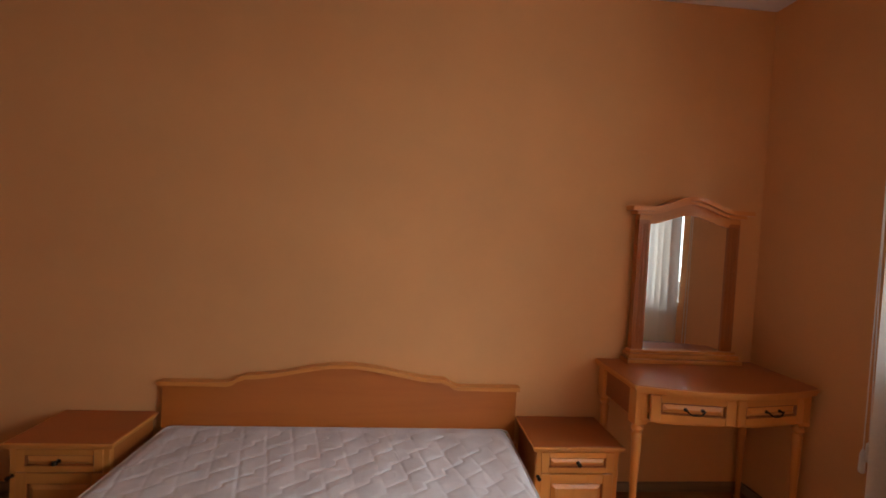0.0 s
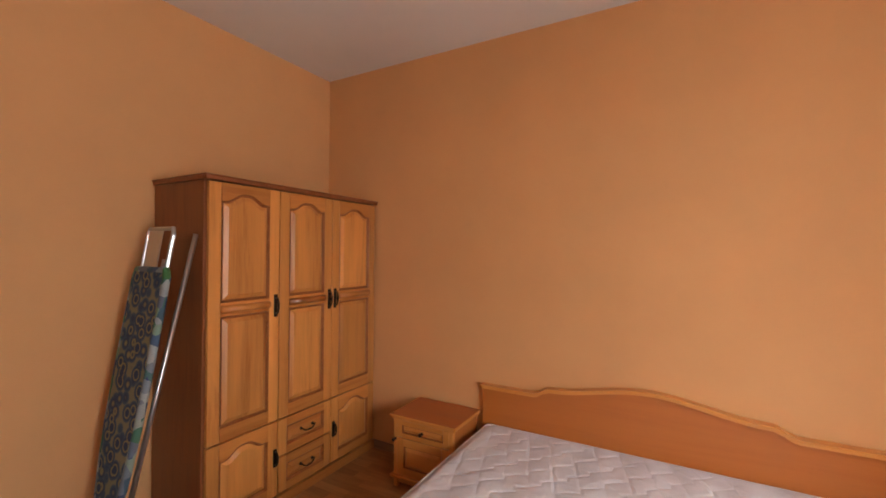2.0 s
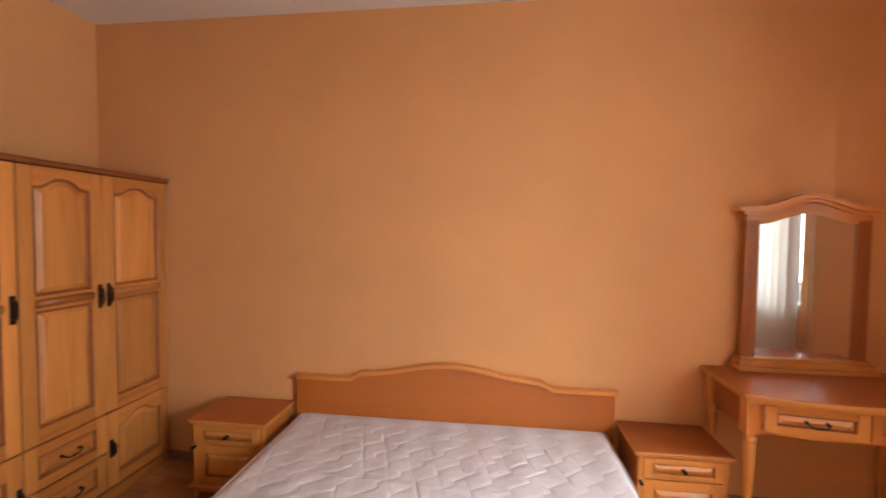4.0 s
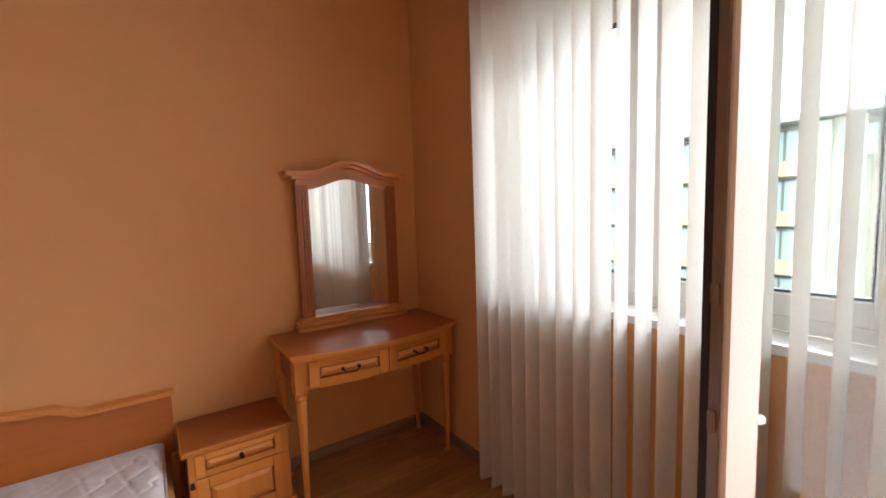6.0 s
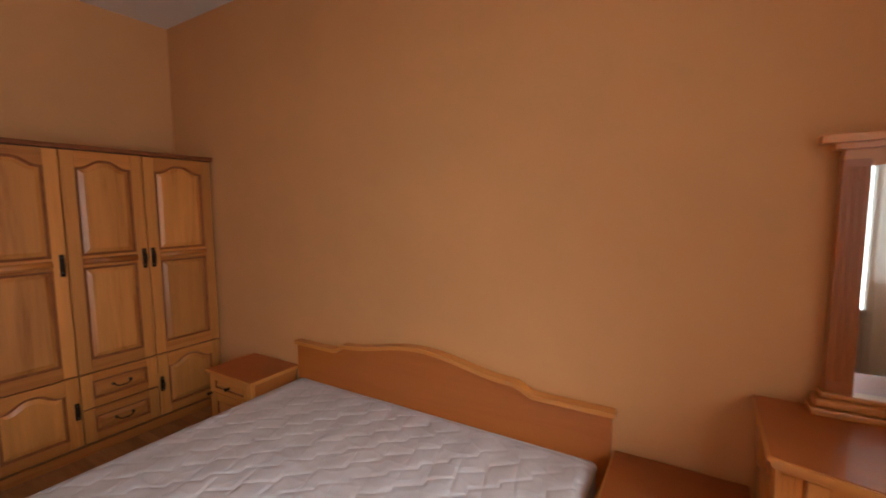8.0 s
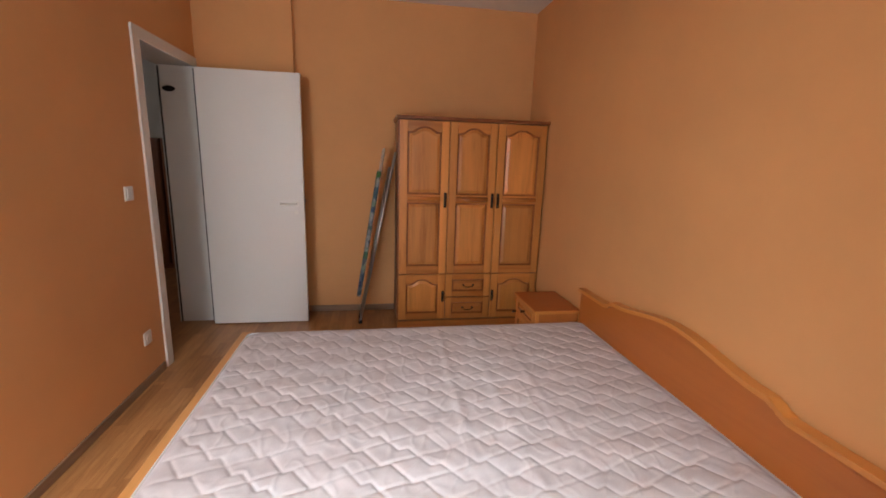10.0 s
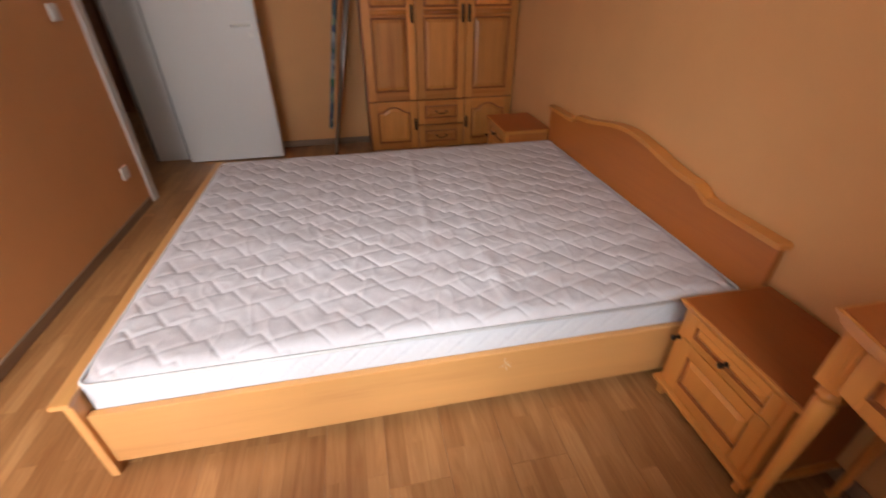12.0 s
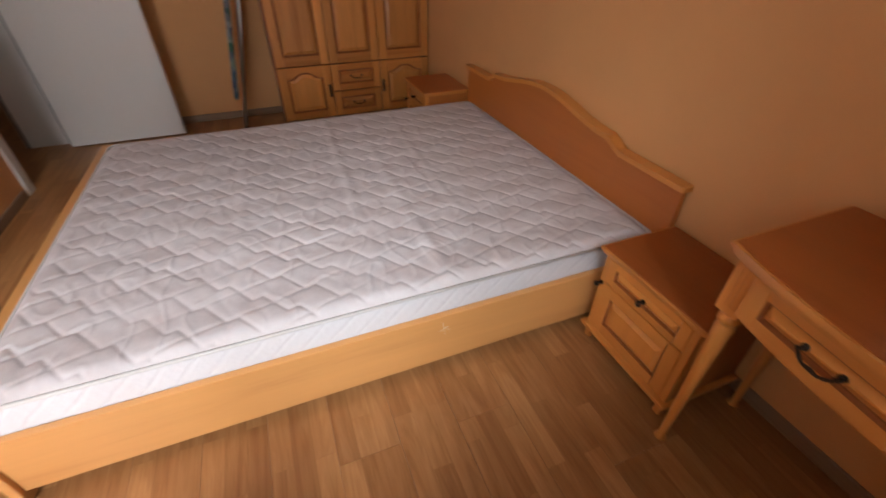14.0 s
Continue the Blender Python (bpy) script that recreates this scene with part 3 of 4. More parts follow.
def quilt(x, y):
    """Height of the ticking between its stitched, wavy lines."""
    u, v = (0.65 * x + 0.76 * y) / 0.128, (-0.76 * x + 0.65 * y) / 0.100
    u += 0.10 * noise.noise(Vector((x * 4, y * 4, 7)))
    a = u % 1
    step = a / 0.86 if a < 0.86 else (1 - a) / 0.14
    b = v + 0.27 * (step - 0.5) + 0.09 * noise.noise(Vector((x * 5, y * 5, 12)))
    db = abs((b % 1) - 0.5) * 0.100
    da = abs(((u + 0.36 - 0.5 * v) % 1) - 0.5) * 0.115
    soft = 0.8 + 0.8 * noise.noise(Vector((x * 4, y * 4, 3)))
    g = 0.95 * math.exp(-(da / 0.007) ** 2) + math.exp(-(db / 0.0062) ** 2)
    puff = -0.0022 * (1 - min(1, db / 0.036)) ** 2
    fold = sum(h * (0.7 + noise.noise(Vector((x * 2.3, yc * 9, 4)))) * math.exp(-((y - yc - 0.02 * math.sin(2.1 * x + yc)) / w) ** 2) for yc, w, h in ((-0.86, 0.030, 0.0065), (-1.05, 0.024, 0.0055), (-0.66, 0.022, 0.0035), (-1.50, 0.028, 0.0025)))
    fine = 0.0012 * noise.noise(Vector((x * 22, y * 22, 2))) + 0.0014 * max(0, 0.12 - abs(noise.noise(Vector((x * 7, y * 11, 5))))) / 0.12
    return -0.0031 * soft * min(1.1, g) + puff + fold + fine + 0.0025 * noise.noise(Vector((x * 5, y * 5, 0)))


mattress = thing("mattress", "white quilted double mattress lying bare on the wooden bed frame", "mattress", 0, 0, 0)
MX0, MX1, MY0, MY1, MZ = 1.346, 3.048, -2.152, -0.045, 0.377
NX, NY = 330, 412
bm = bmesh.new()
grid = []
for j in range(NY + 1):
    row = []
    for i in range(NX + 1):
        x, y = MX0 + (MX1 - MX0) * i / NX, MY0 + (MY1 - MY0) * j / NY
        e = min(x - MX0, MX1 - x, y - MY0, MY1 - y)
        ex, ey = min(x - MX0, MX1 - x), min(y - MY0, MY1 - y)
        soft = min(1, e / 0.05)
        corner = 0.018 * max(0, 1 - math.hypot(ex, ey) / 0.09)
        z = MZ - 0.020 * (1 - soft) ** 2 - corner + quilt(x, y) * min(1, e / 0.03)
        row.append(bm.verts.new((x, y, z)))
    grid.append(row)
for j in range(NY):
    for i in range(NX):
        bm.faces.new((grid[j][i], grid[j][i + 1], grid[j + 1][i + 1], grid[j + 1][i]))
part("top_cover", bm, M_TICK, mattress, "pale quilted ticking with stitched waves", True)
bm = bmesh.new()
box(bm, (MX0 - 0.0, MY0 + 0.0, 0.165), (MX1 + 0.0, MY1 - 0.0, MZ - 0.021), 0.016, 3)
part("side_band", bm, M_TICK_SIDE, mattress, "white quilted side band", True)
bm = bmesh.new()
q = 0.03
zz = MZ - 0.021
loop = []
for cxp, cyp, a0 in ((MX1 - q, MY1 - q, 0), (MX0 + q, MY1 - q, 90), (MX0 + q, MY0 + q, 180), (MX1 - q, MY0 + q, 270)):
    for k in range(5):
        a = radians(a0 + k * 22.5)
        loop.append((cxp + (q + 0.002) * math.cos(a), cyp + (q + 0.002) * math.sin(a), zz))
loop.append(loop[0])
tube(bm, loop, 0.006, 6)
part("piping", bm, M_PIPING, mattress, "grey-white piping", True)


# ---------- nightstands ----------
def nightstand(x0, label):
    n = thing("nightstand", label, "nightstand", x0, -0.018, 0, 0, "nightstands beside the bed")
    w, d, h = 0.440, 0.333, 0.424
    bm = bmesh.new()
    box(bm, (0, -d, h - 0.014), (w, 0, h - 0.002), 0.004)
    box(bm, (0.007, -d + 0.007, h - 0.026), (w - 0.007, 0, h - 0.014), 0.004)
    part("top_edge", bm, M_BEECH_X, n, "paler moulded edge")
    part("top", bx((0.007, -d + 0.008, h - 0.004), (w - 0.007, -0.001, h), 0.0015, 1), M_TOP, n, "darker stained top")
    part("side_panel", bx((0.025, -d + 0.035, 0.03), (0.043, -0.003, h - 0.026), 0.002, 1), M_TOP_Z, n)
    part("side_panel", bx((w - 0.043, -d + 0.035, 0.03), (w - 0.025, -0.003, h - 0.026), 0.002, 1), M_TOP_Z, n)
    part("back_panel", bx((0.043, -0.012, 0.03), (w - 0.043, -0.004, h - 0.026)), M_TOP, n)
    fy = -d + 0.016
    bm = bmesh.new()
    box(bm, (0.022, fy, 0.0), (0.050, fy + 0.028, h - 0.026), 0.003, 1)
    box(bm, (w - 0.050, fy, 0.0), (w - 0.022, fy + 0.028, h - 0.026), 0.003, 1)
    box(bm, (0.050, fy + 0.004, h - 0.042), (w - 0.050, fy + 0.024, h - 0.026))
    part("face_frame", bm, M_BEECH_Z, n)
    part("base_board", bx((0.006, -d - 0.004, 0.058), (w - 0.006, -0.002, 0.074), 0.005), M_BEECH_X, n, "moulded base board")
    part("apron", bx((0.050, fy + 0.006, 0.025), (w - 0.050, fy + 0.022, 0.058), 0.003, 1), M_BEECH_X, n)
    hh = [(0.085, w - 0.085, 0.322, 0.368, 0)]
    dr = front("drawer", n, M_BEECH_Z, M_BEECH_X, 0.046, w - 0.046, 0.296, 0.394, fy - 0.004, 0.018, hh)
    raised_panel(dr, *hh[0][:4], fy - 0.004, 0, M_BEECH_X, 0.008, 0.006, 0.014)
    knob(dr, w / 2, 0.345, fy - 0.005)
    hh = [(0.095, w - 0.095, 0.122, 0.246, 0)]
    do = front("door", n, M_BEECH_Z, M_BEECH_X, 0.046, w - 0.046, 0.078, 0.290, fy - 0.004, 0.018, hh)
    raised_panel(do, *hh[0][:4], fy - 0.004, 0, M_BEECH_Z, 0.008, 0.006, 0.018)
    knob(do, 0.034, 0.278, fy, 0.010)
    return n


nightstand(3.104, "small beech nightstand with drawer and panelled door, beside the dressing table")
nightstand(0.850, "small beech nightstand with drawer and panelled door, beside the wardrobe")


# ---------- dressing table ----------
DX0, DX1, DZ = 3.525, 4.425, 0.747
desk = thing("dressing_table", "varnished beech dressing table with bowed front, two drawers and turned legs", "dressing table", 0, 0, 0)


def bow(x, base, rise):
    s = (x - DX0) / (DX1 - DX0)
    return base - rise * (1 - (2 * s - 1) ** 2)


def bowed(bm, x0, x1, yb, base, rise, zlo, zhi, n=20, bev=0.0):
    pts = [(x0, yb), (x1, yb)] + [(x1 - (x1 - x0) * i / n, bow(x1 - (x1 - x0) * i / n, base, rise)) for i in range(n + 1)]
    return prism(bm, pts, "z", zlo, zhi, bev)


bm = bmesh.new()
bowed(bm, DX0, DX1, -0.016, -0.425, 0.082, DZ - 0.016, DZ - 0.002, 24, 0.004)
bowed(bm, DX0 + 0.01, DX1 - 0.01, -0.016, -0.416, 0.082, DZ - 0.032, DZ - 0.016, 24, 0.003)
part("top_edge", bm, M_BEECH_X, desk, "paler moulded edge")
part("tabletop", bowed(bmesh.new(), DX0 + 0.008, DX1 - 0.008, -0.017, -0.417, 0.082, DZ - 0.004, DZ, 24, 0.0015), M_TOP, desk, "darker glossy stained top")
bm = bmesh.new()
box(bm, (DX0 + 0.04, -0.36, 0.575), (DX0 + 0.062, -0.03, DZ - 0.032))
part("side_apron", bm, M_TOP, desk)
part("side_apron", bx((DX1 - 0.062, -0.36, 0.575), (DX1 - 0.04, -0.03, DZ - 0.032)), M_TOP, desk)
part("back_apron", bx((DX0 + 0.06, -0.045, 0.575), (DX1 - 0.06, -0.028, DZ - 0.032)), M_BEECH_X, desk)
bm = bmesh.new()
bowed(bm, DX0 + 0.07, DX1 - 0.07, -0.345, -0.385, 0.075, 0.575, 0.592, 20)
bowed(bm, DX0 + 0.07, DX1 - 0.07, -0.345, -0.385, 0.075, DZ - 0.045, DZ - 0.032, 20)
box(bm, ((DX0 + DX1) / 2 - 0.012, -0.452, 0.59), ((DX0 + DX1) / 2 + 0.012, -0.34, DZ - 0.045))
part("front_apron", bm, M_BEECH_X, desk)
for k in (0, 1):
    ux0 = DX0 + 0.080 + k * (DX1 - DX0 - 0.160 + 0.008) / 2
    ux1 = ux0 + (DX1 - DX0 - 0.168) / 2
    cx = (ux0 + ux1) / 2
    ya, yb_ = bow(ux0, -0.392, 0.075), bow(ux1, -0.392, 0.075)
    ang = math.degrees(math.atan2(yb_ - ya, ux1 - ux0))
    w = math.hypot(ux1 - ux0, yb_ - ya)
    hh = [(-w / 2 + 0.045, w / 2 - 0.045, 0.622, 0.675, 0)]
    dr = front("drawer", desk, M_BEECH_Z, M_BEECH_X, -w / 2, w / 2, 0.588, 0.706, 0, 0.02, hh)
    dr.location = (cx, (ya + yb_) / 2 - 0.012, 0)
    dr.rotation_euler = (0, 0, radians(ang))
    raised_panel(dr, *hh[0][:4], 0, 0, M_BEECH_X, 0.009, 0.008, 0.016)
    pull(dr, 0, 0.645, -0.002, 0.074, False)
prof = [(0.020, 0.0), (0.012, 0.004), (0.012, 0.05), (0.016, 0.25), (0.022, 0.47), (0.024, 0.505), (0.018, 0.512), (0.018, 0.520), (0.026, 0.526), (0.026, 0.540), (0.020, 0.546), (0.020, 0.552), (0.028, 0.560)]
for lx, ly in ((DX0 + 0.052, -0.375), (DX1 - 0.052, -0.375), (DX0 + 0.052, -0.055), (DX1 - 0.052, -0.055)):
    lg = part("leg", tube_z(bmesh.new(), prof, lx, ly, 20), M_BEECH_Z, desk, "tapered turned leg", True)
    bm = bmesh.new()
    box(bm, (lx - 0.03, ly - 0.03, 0.558), (lx + 0.03, ly + 0.03, DZ - 0.032), 0.004)
    for g in (-0.012, 0, 0.012):
        box(bm, (lx + g - 0.003, ly - 0.033, 0.58), (lx + g + 0.003, ly - 0.029, DZ - 0.05))
    part("corner_block", bm, M_BEECH_Z, lg, "fluted corner block")

# ---------- mirror on the table ----------
mir = thing("dressing_mirror", "beech-framed mirror with an arched cornice, standing on the dressing table", "mirror", 3.985, -0.016, DZ)
HW = 0.300


def cor_z(x, base, rise):
    e = min(1, abs(x) / 0.24)
    return base + rise * (0.5 + 0.5 * math.cos(math.pi * e))


bm = bmesh.new()
box(bm, (-0.322, -0.085, 0.0), (0.322, 0, 0.022), 0.005)
box(bm, (-0.312, -0.075, 0.022), (0.312, 0, 0.050), 0.010, 3)
box(bm, (-0.296, -0.060, 0.050), (0.296, 0, 0.066), 0.004)
part("base", bm, M_BEECH_X, mir, "stepped moulded base")
for s in (-1, 1):
    bm = bmesh.new()
    a, b = sorted((s * 0.285, s * 0.220))
    box(bm, (a, -0.045, 0.066), (b, -0.005, 0.760), 0.003)
    st = part("stile", bm, M_TOP_Z, mir, "fluted side stile")
    for k in range(3):
        g = (a + b) / 2 + (k - 1) * 0.017
        part("reed", bx((g - 0.005, -0.050, 0.10), (g + 0.005, -0.0455, 0.735), 0.0022, 1), M_TOP_Z, st)
nn = 48
xs = [-0.32 + 0.64 * i / nn for i in range(nn + 1)]
bm = bmesh.new()
gx = [x for x in xs if abs(x) <= 0.286]
prism(bm, [(-0.286, 0.757)] + [(x, cor_z(x, 0.757 if abs(x) > 0.222 else 0.735, 0.055)) for x in gx] + [(0.286, 0.757)] + [(x, cor_z(x, 0.790, 0.062)) for x in gx[::-1]], "y", -0.046, -0.004)
part("frieze", bm, M_BEECH_X, mir)
bm = bmesh.new()
prism(bm, [(x, cor_z(x, 0.785, 0.062)) for x in xs if abs(x) < 0.31] + [(x, cor_z(x, 0.803, 0.062)) for x in xs[::-1] if abs(x) < 0.31], "y", -0.064, 0.0, 0.004)
xo = [-0.338 + 0.676 * i / nn for i in range(nn + 1)]
prism(bm, [(x, cor_z(x, 0.803, 0.062)) for x in xo] + [(x, cor_z(x, 0.826, 0.062)) for x in xo[::-1]], "y", -0.084, 0.0, 0.006)
part("cornice", bm, M_BEECH_X, mir, "arched moulded cornice")
part("backing", bx((-0.225, -0.012, 0.06), (0.225, -0.003, 0.780)), M_SIDE, mir)
bm = bmesh.new()
gxs = [-0.221 + 0.442 * i / 32 for i in range(33)]
prism(bm, [(-0.221, 0.064), (0.221, 0.064)] + [(x, cor_z(x, 0.737, 0.055)) for x in gxs[::-1]], "y", -0.036, -0.031)
part("mirror_glass", bm, M_MIRROR, mir, "clear silvered glass")

# ---------- ironing board ----------
M_COVER = mat("board_cover", (0.05, 0.08, 0.12), 0.85)
cv = coords(M_COVER, (17, 17, 17))
vor = N(M_COVER, "ShaderNodeTexVoronoi", Scale=1.0)
link(M_COVER, cv, vor.inputs["Vector"])
link(M_COVER, ramp(M_COVER, vor.outputs["Distance"], [(0.28, (0.03, 0.05, 0.10)), (0.36, (0.30, 0.25, 0.11)), (0.46, (0.03, 0.05, 0.10)), (0.6, (0.05, 0.09, 0.14)), (0.7, (0.22, 0.20, 0.12))]), bsdf(M_COVER).inputs["Base Color"])
M_EDGE = mat("cover_edge", (0.1, 0.2, 0.25), 0.85)
ev = coords(M_EDGE, (1, 1, 1))
ch = N(M_EDGE, "ShaderNodeTexVoronoi", Scale=20.0)
link(M_EDGE, ev, ch.inputs["Vector"])
link(M_EDGE, ramp(M_EDGE, ch.outputs["Color"], [(0.2, (0.03, 0.05, 0.11)), (0.45, (0.34, 0.36, 0.34)), (0.6, (0.05, 0.16, 0.05)), (0.8, (0.05, 0.08, 0.15)), (0.9, (0.38, 0.37, 0.33))]), bsdf(M_EDGE).inputs["Base Color"])

iron = thing("ironing_board", "folded ironing board with dark patterned cover leaning beside the wardrobe", "ironing board", 0.30, -1.565, 0)
iron.rotation_euler = (radians(-9.3), 0, 0)
half = [(0.025, 0.25), (0.06, 0.28), (0.085, 0.35), (0.105, 0.47), (0.122, 0.64), (0.128, 0.84), (0.128, 1.27), (0.118, 1.30)]
pts = half + [(-x, z) for x, z in half[::-1]]
bm = prism(bmesh.new(), pts, "y", -0.034, -0.006, 0.006)
for f in bm.faces:
    f.material_index = 0
part("covered_board", bm, M_COVER, iron, "dark blue and tan patterned cover")
bm = bmesh.new()
tube(bm, [(x, -0.020, z) for x, z in pts], 0.017, 8)
part("cover_edge", bm, M_EDGE, iron, "blue, white and green cover edge", True)
bm = bmesh.new()
tube(bm, [(-0.10, -0.012, 1.28), (-0.105, -0.012, 1.46), (-0.095, -0.012, 1.49), (0.095, -0.012, 1.49), (0.105, -0.012, 1.46), (0.10, -0.012, 1.28)], 0.010)
box(bm, (-0.095, -0.016, 1.30), (0.02, -0.010, 1.48), 0.002, 1)
part("iron_rest", bm, M_CHROME, iron, "grey metal iron rest")
for x0_, x1_, yt, zt in ((0.04, 0.11, 0.081, 1.483), (-0.11, -0.07, 0.060, 1.36)):
    lg = part("leg", tube(bmesh.new(), [(x0_, 0.026, 0.02), (x1_, yt, zt)], 0.011), M_CHROME, iron, "grey metal tube leg", True)
    part("rubber_foot", tube(bmesh.new(), [(x0_, 0.030, 0.0), (x0_, 0.030, 0.035)], 0.014), M_RUBBER_SHADE, lg)
part("cross_bar", tube(bmesh.new(), [(-0.11, 0.030, 0.035), (0.04, 0.030, 0.035)], 0.010), M_CHROME, iron)


# ---------- window and balcony door ----------
def sash(parent, y0, y1, z0, z1, x, wf=0.07, glass=True, th=0.06):
    bm = bmesh.new()
    for a, b in (((x, y0, z0), (x + th, y0 + wf, z1)), ((x, y1 - wf, z0), (x + th, y1, z1)), ((x, y0 + wf, z0), (x + th, y1 - wf, z0 + wf)), ((x, y0 + wf, z1 - wf), (x + th, y1 - wf, z1))):
        box(bm, a, b, 0.004, 1)
    f = part("sash", bm, M_PVC, parent)
    bm = bmesh.new()
    g = 0.008
    for a, b in (((x + 0.012, y0 + wf - 0.001, z0 + wf), (x + 0.045, y0 + wf + g, z1 - wf)), ((x + 0.012, y1 - wf - g, z0 + wf), (x + 0.045, y1 - wf + 0.001, z1 - wf)),
                 ((x + 0.012, y0 + wf, z0 + wf - 0.001), (x + 0.045, y1 - wf, z0 + wf + g)), ((x + 0.012, y0 + wf, z1 - wf - g), (x + 0.045, y1 - wf, z1 - wf + 0.001))):
        box(bm, a, b)
    part("gasket", bm, M_RUBBER_SHADE, f, "black rubber gasket")
    pane = part("pane", bx((x + 0.026, y0 + wf, z0 + wf), (x + 0.032, y1 - wf, z1 - wf)), M_GLASS, f)
    pane.visible_shadow = False
    return f


win = thing("window", "white plastic window with two sashes behind vertical blinds", "window")
win["kind"] = "structure"
bm = bmesh.new()
fx = XR + 0.15
for a, b in (((fx, y0, z0), (fx + 0.06, y0 + 0.05, z1)), ((fx, y1 - 0.05, z0), (fx + 0.06, y1, z1)), ((fx, y0 + 0.05, z0), (fx + 0.06, y1 - 0.05, z0 + 0.05)),
             ((fx, y0 + 0.05, z1 - 0.05), (fx + 0.06, y1 - 0.05, z1)), ((fx, -1.44, z0 + 0.05), (fx + 0.06, -1.38, z1 - 0.05))):
    box(bm, a, b, 0.003, 1)
part("window_frame", bm, M_PVC, win)
sash(win, y0 + 0.045, -1.435, z0 + 0.045, z1 - 0.045, fx - 0.012)
sash(win, -1.385, y1 - 0.045, z0 + 0.045, z1 - 0.045, fx - 0.012)
part("window_sill", bx((XR - 0.01, y0 - 0.0, z0 - 0.03), (fx - 0.002, y1, z0), 0.004), M_PVC, win, "white window sill board")

bal = thing("balcony_door", "white plastic balcony door standing open into the room", "door", XR - 0.01, -2.262, 0.02)
LW = 0.775
bal.rotation_euler = (0, 0, radians(180 - 19.5))
bm = bmesh.new()
for a, b in (((0, -0.02, 0), (0.075, 0.02, 2.12)), ((LW - 0.062, -0.02, 0), (LW, 0.02, 2.12)), ((0.075, -0.02, 0), (LW - 0.062, 0.02, 0.10)), ((0.075, -0.02, 2.03), (LW - 0.062, 0.02, 2.12)), ((0.075, -0.02, 0.56), (LW - 0.062, 0.02, 0.65))):
    box(bm, a, b, 0.004, 1)
lf = part("leaf_frame", bm, M_PVC, bal)
pn = part("pane", bx((0.075, -0.003, 0.65), (LW - 0.062, 0.003, 2.03)), M_GLASS, bal)
pn.visible_shadow = False
part("lower_panel", bx((0.075, -0.008, 0.10), (LW - 0.062, 0.008, 0.56)), M_PVC, bal)
part("edge_gasket", bx((LW, -0.019, 0.01), (LW + 0.003, -0.006, 2.11)), M_RUBBER_SHADE, bal, "black rubber gasket")
part("lock_strip", bx((LW, -0.004, 0.10), (LW + 0.004, 0.012, 2.0)), M_STEEL, bal, "metal espagnolette strip")
for hz in (0.55, 1.02, 1.20, 1.6):
    part("lock_cam", bx((LW + 0.004, -0.001, hz), (LW + 0.011, 0.009, hz + 0.03), 0.002, 1), M_STEEL, bal)
hb = bmesh.new()
box(hb, (LW - 0.058, -0.026, 0.90), (LW - 0.032, -0.020, 1.04), 0.003)
tube(hb, [(LW - 0.045, -0.024, 0.99), (LW - 0.045, -0.044, 0.99), (LW - 0.055, -0.048, 0.99), (LW - 0.155, -0.048, 0.985)], 0.008)
part("handle", hb, M_PVC, bal, "white lever handle")
bf = thing("balcony_door_frame", "white plastic frame of the balcony doorway", "door frame")
bf["kind"] = "structure"
bm = bmesh.new()
for a, b in (((XR + 0.02, b0, bz0), (XR + 0.08, b0 + 0.06, bz1)), ((XR + 0.02, b1 - 0.06, bz0), (XR + 0.08, b1, bz1)), ((XR + 0.02, b0 + 0.06, bz1 - 0.06), (XR + 0.08, b1 - 0.06, bz1)), ((XR + 0.02, b0 + 0.06, bz0), (XR + 0.08, b1 - 0.06, bz0 + 0.03))):
    box(bm, a, b, 0.003, 1)
part("door_frame", bm, M_PVC, bf)

# ---------- vertical blinds ----------
blind = thing("vertical_blind", "cream fabric vertical blind, louvres partly turned, before the window", "blind")
VX = XR - 0.075
part("head_rail", bx((VX - 0.022, -3.0, H - 0.045), (VX + 0.022, -0.66, H - 0.004), 0.004), M_PVC, blind)


def vane(y, turn, seed):
    rnd = random.Random(seed)
    bm = bmesh.new()
    n, hz = 6, 24
    rows = []
    for j in range(hz + 1):
        z = 0.035 + (H - 0.06 - 0.035) * j / hz
        sway = 0.004 * math.sin(z * 1.7 + seed) * (1 - j / hz)
        tw = radians(turn + 3 * math.sin(z * 1.1 + seed * 1.3))
        r = []
        for i in range(n + 1):
            s = (i / n - 0.5) * 0.089
            c = 0.006 * (1 - (2 * i / n - 1) ** 2)
            r.append(bm.verts.new((math.cos(tw) * s - math.sin(tw) * c + sway, math.sin(tw) * s + math.cos(tw) * c, z)))
        rows.append(r)
    for j in range(hz):
        for i in range(n):
            bm.faces.new((rows[j][i], rows[j][i + 1], rows[j + 1][i + 1], rows[j + 1][i]))
    v = part("louvre", bm, M_VANE, blind, "", True)
    v.location = (VX, y, 0)
    w = part("weight", bx((-0.040, -0.003, 0.02), (0.040, 0.003, 0.045), 0.001, 1), M_PLAST, v)
    w.rotation_euler = (0, 0, radians(turn))
    part("hanger", bx((-0.006, -0.002, H - 0.062), (0.006, 0.002, H - 0.044)), M_PLAST, v)


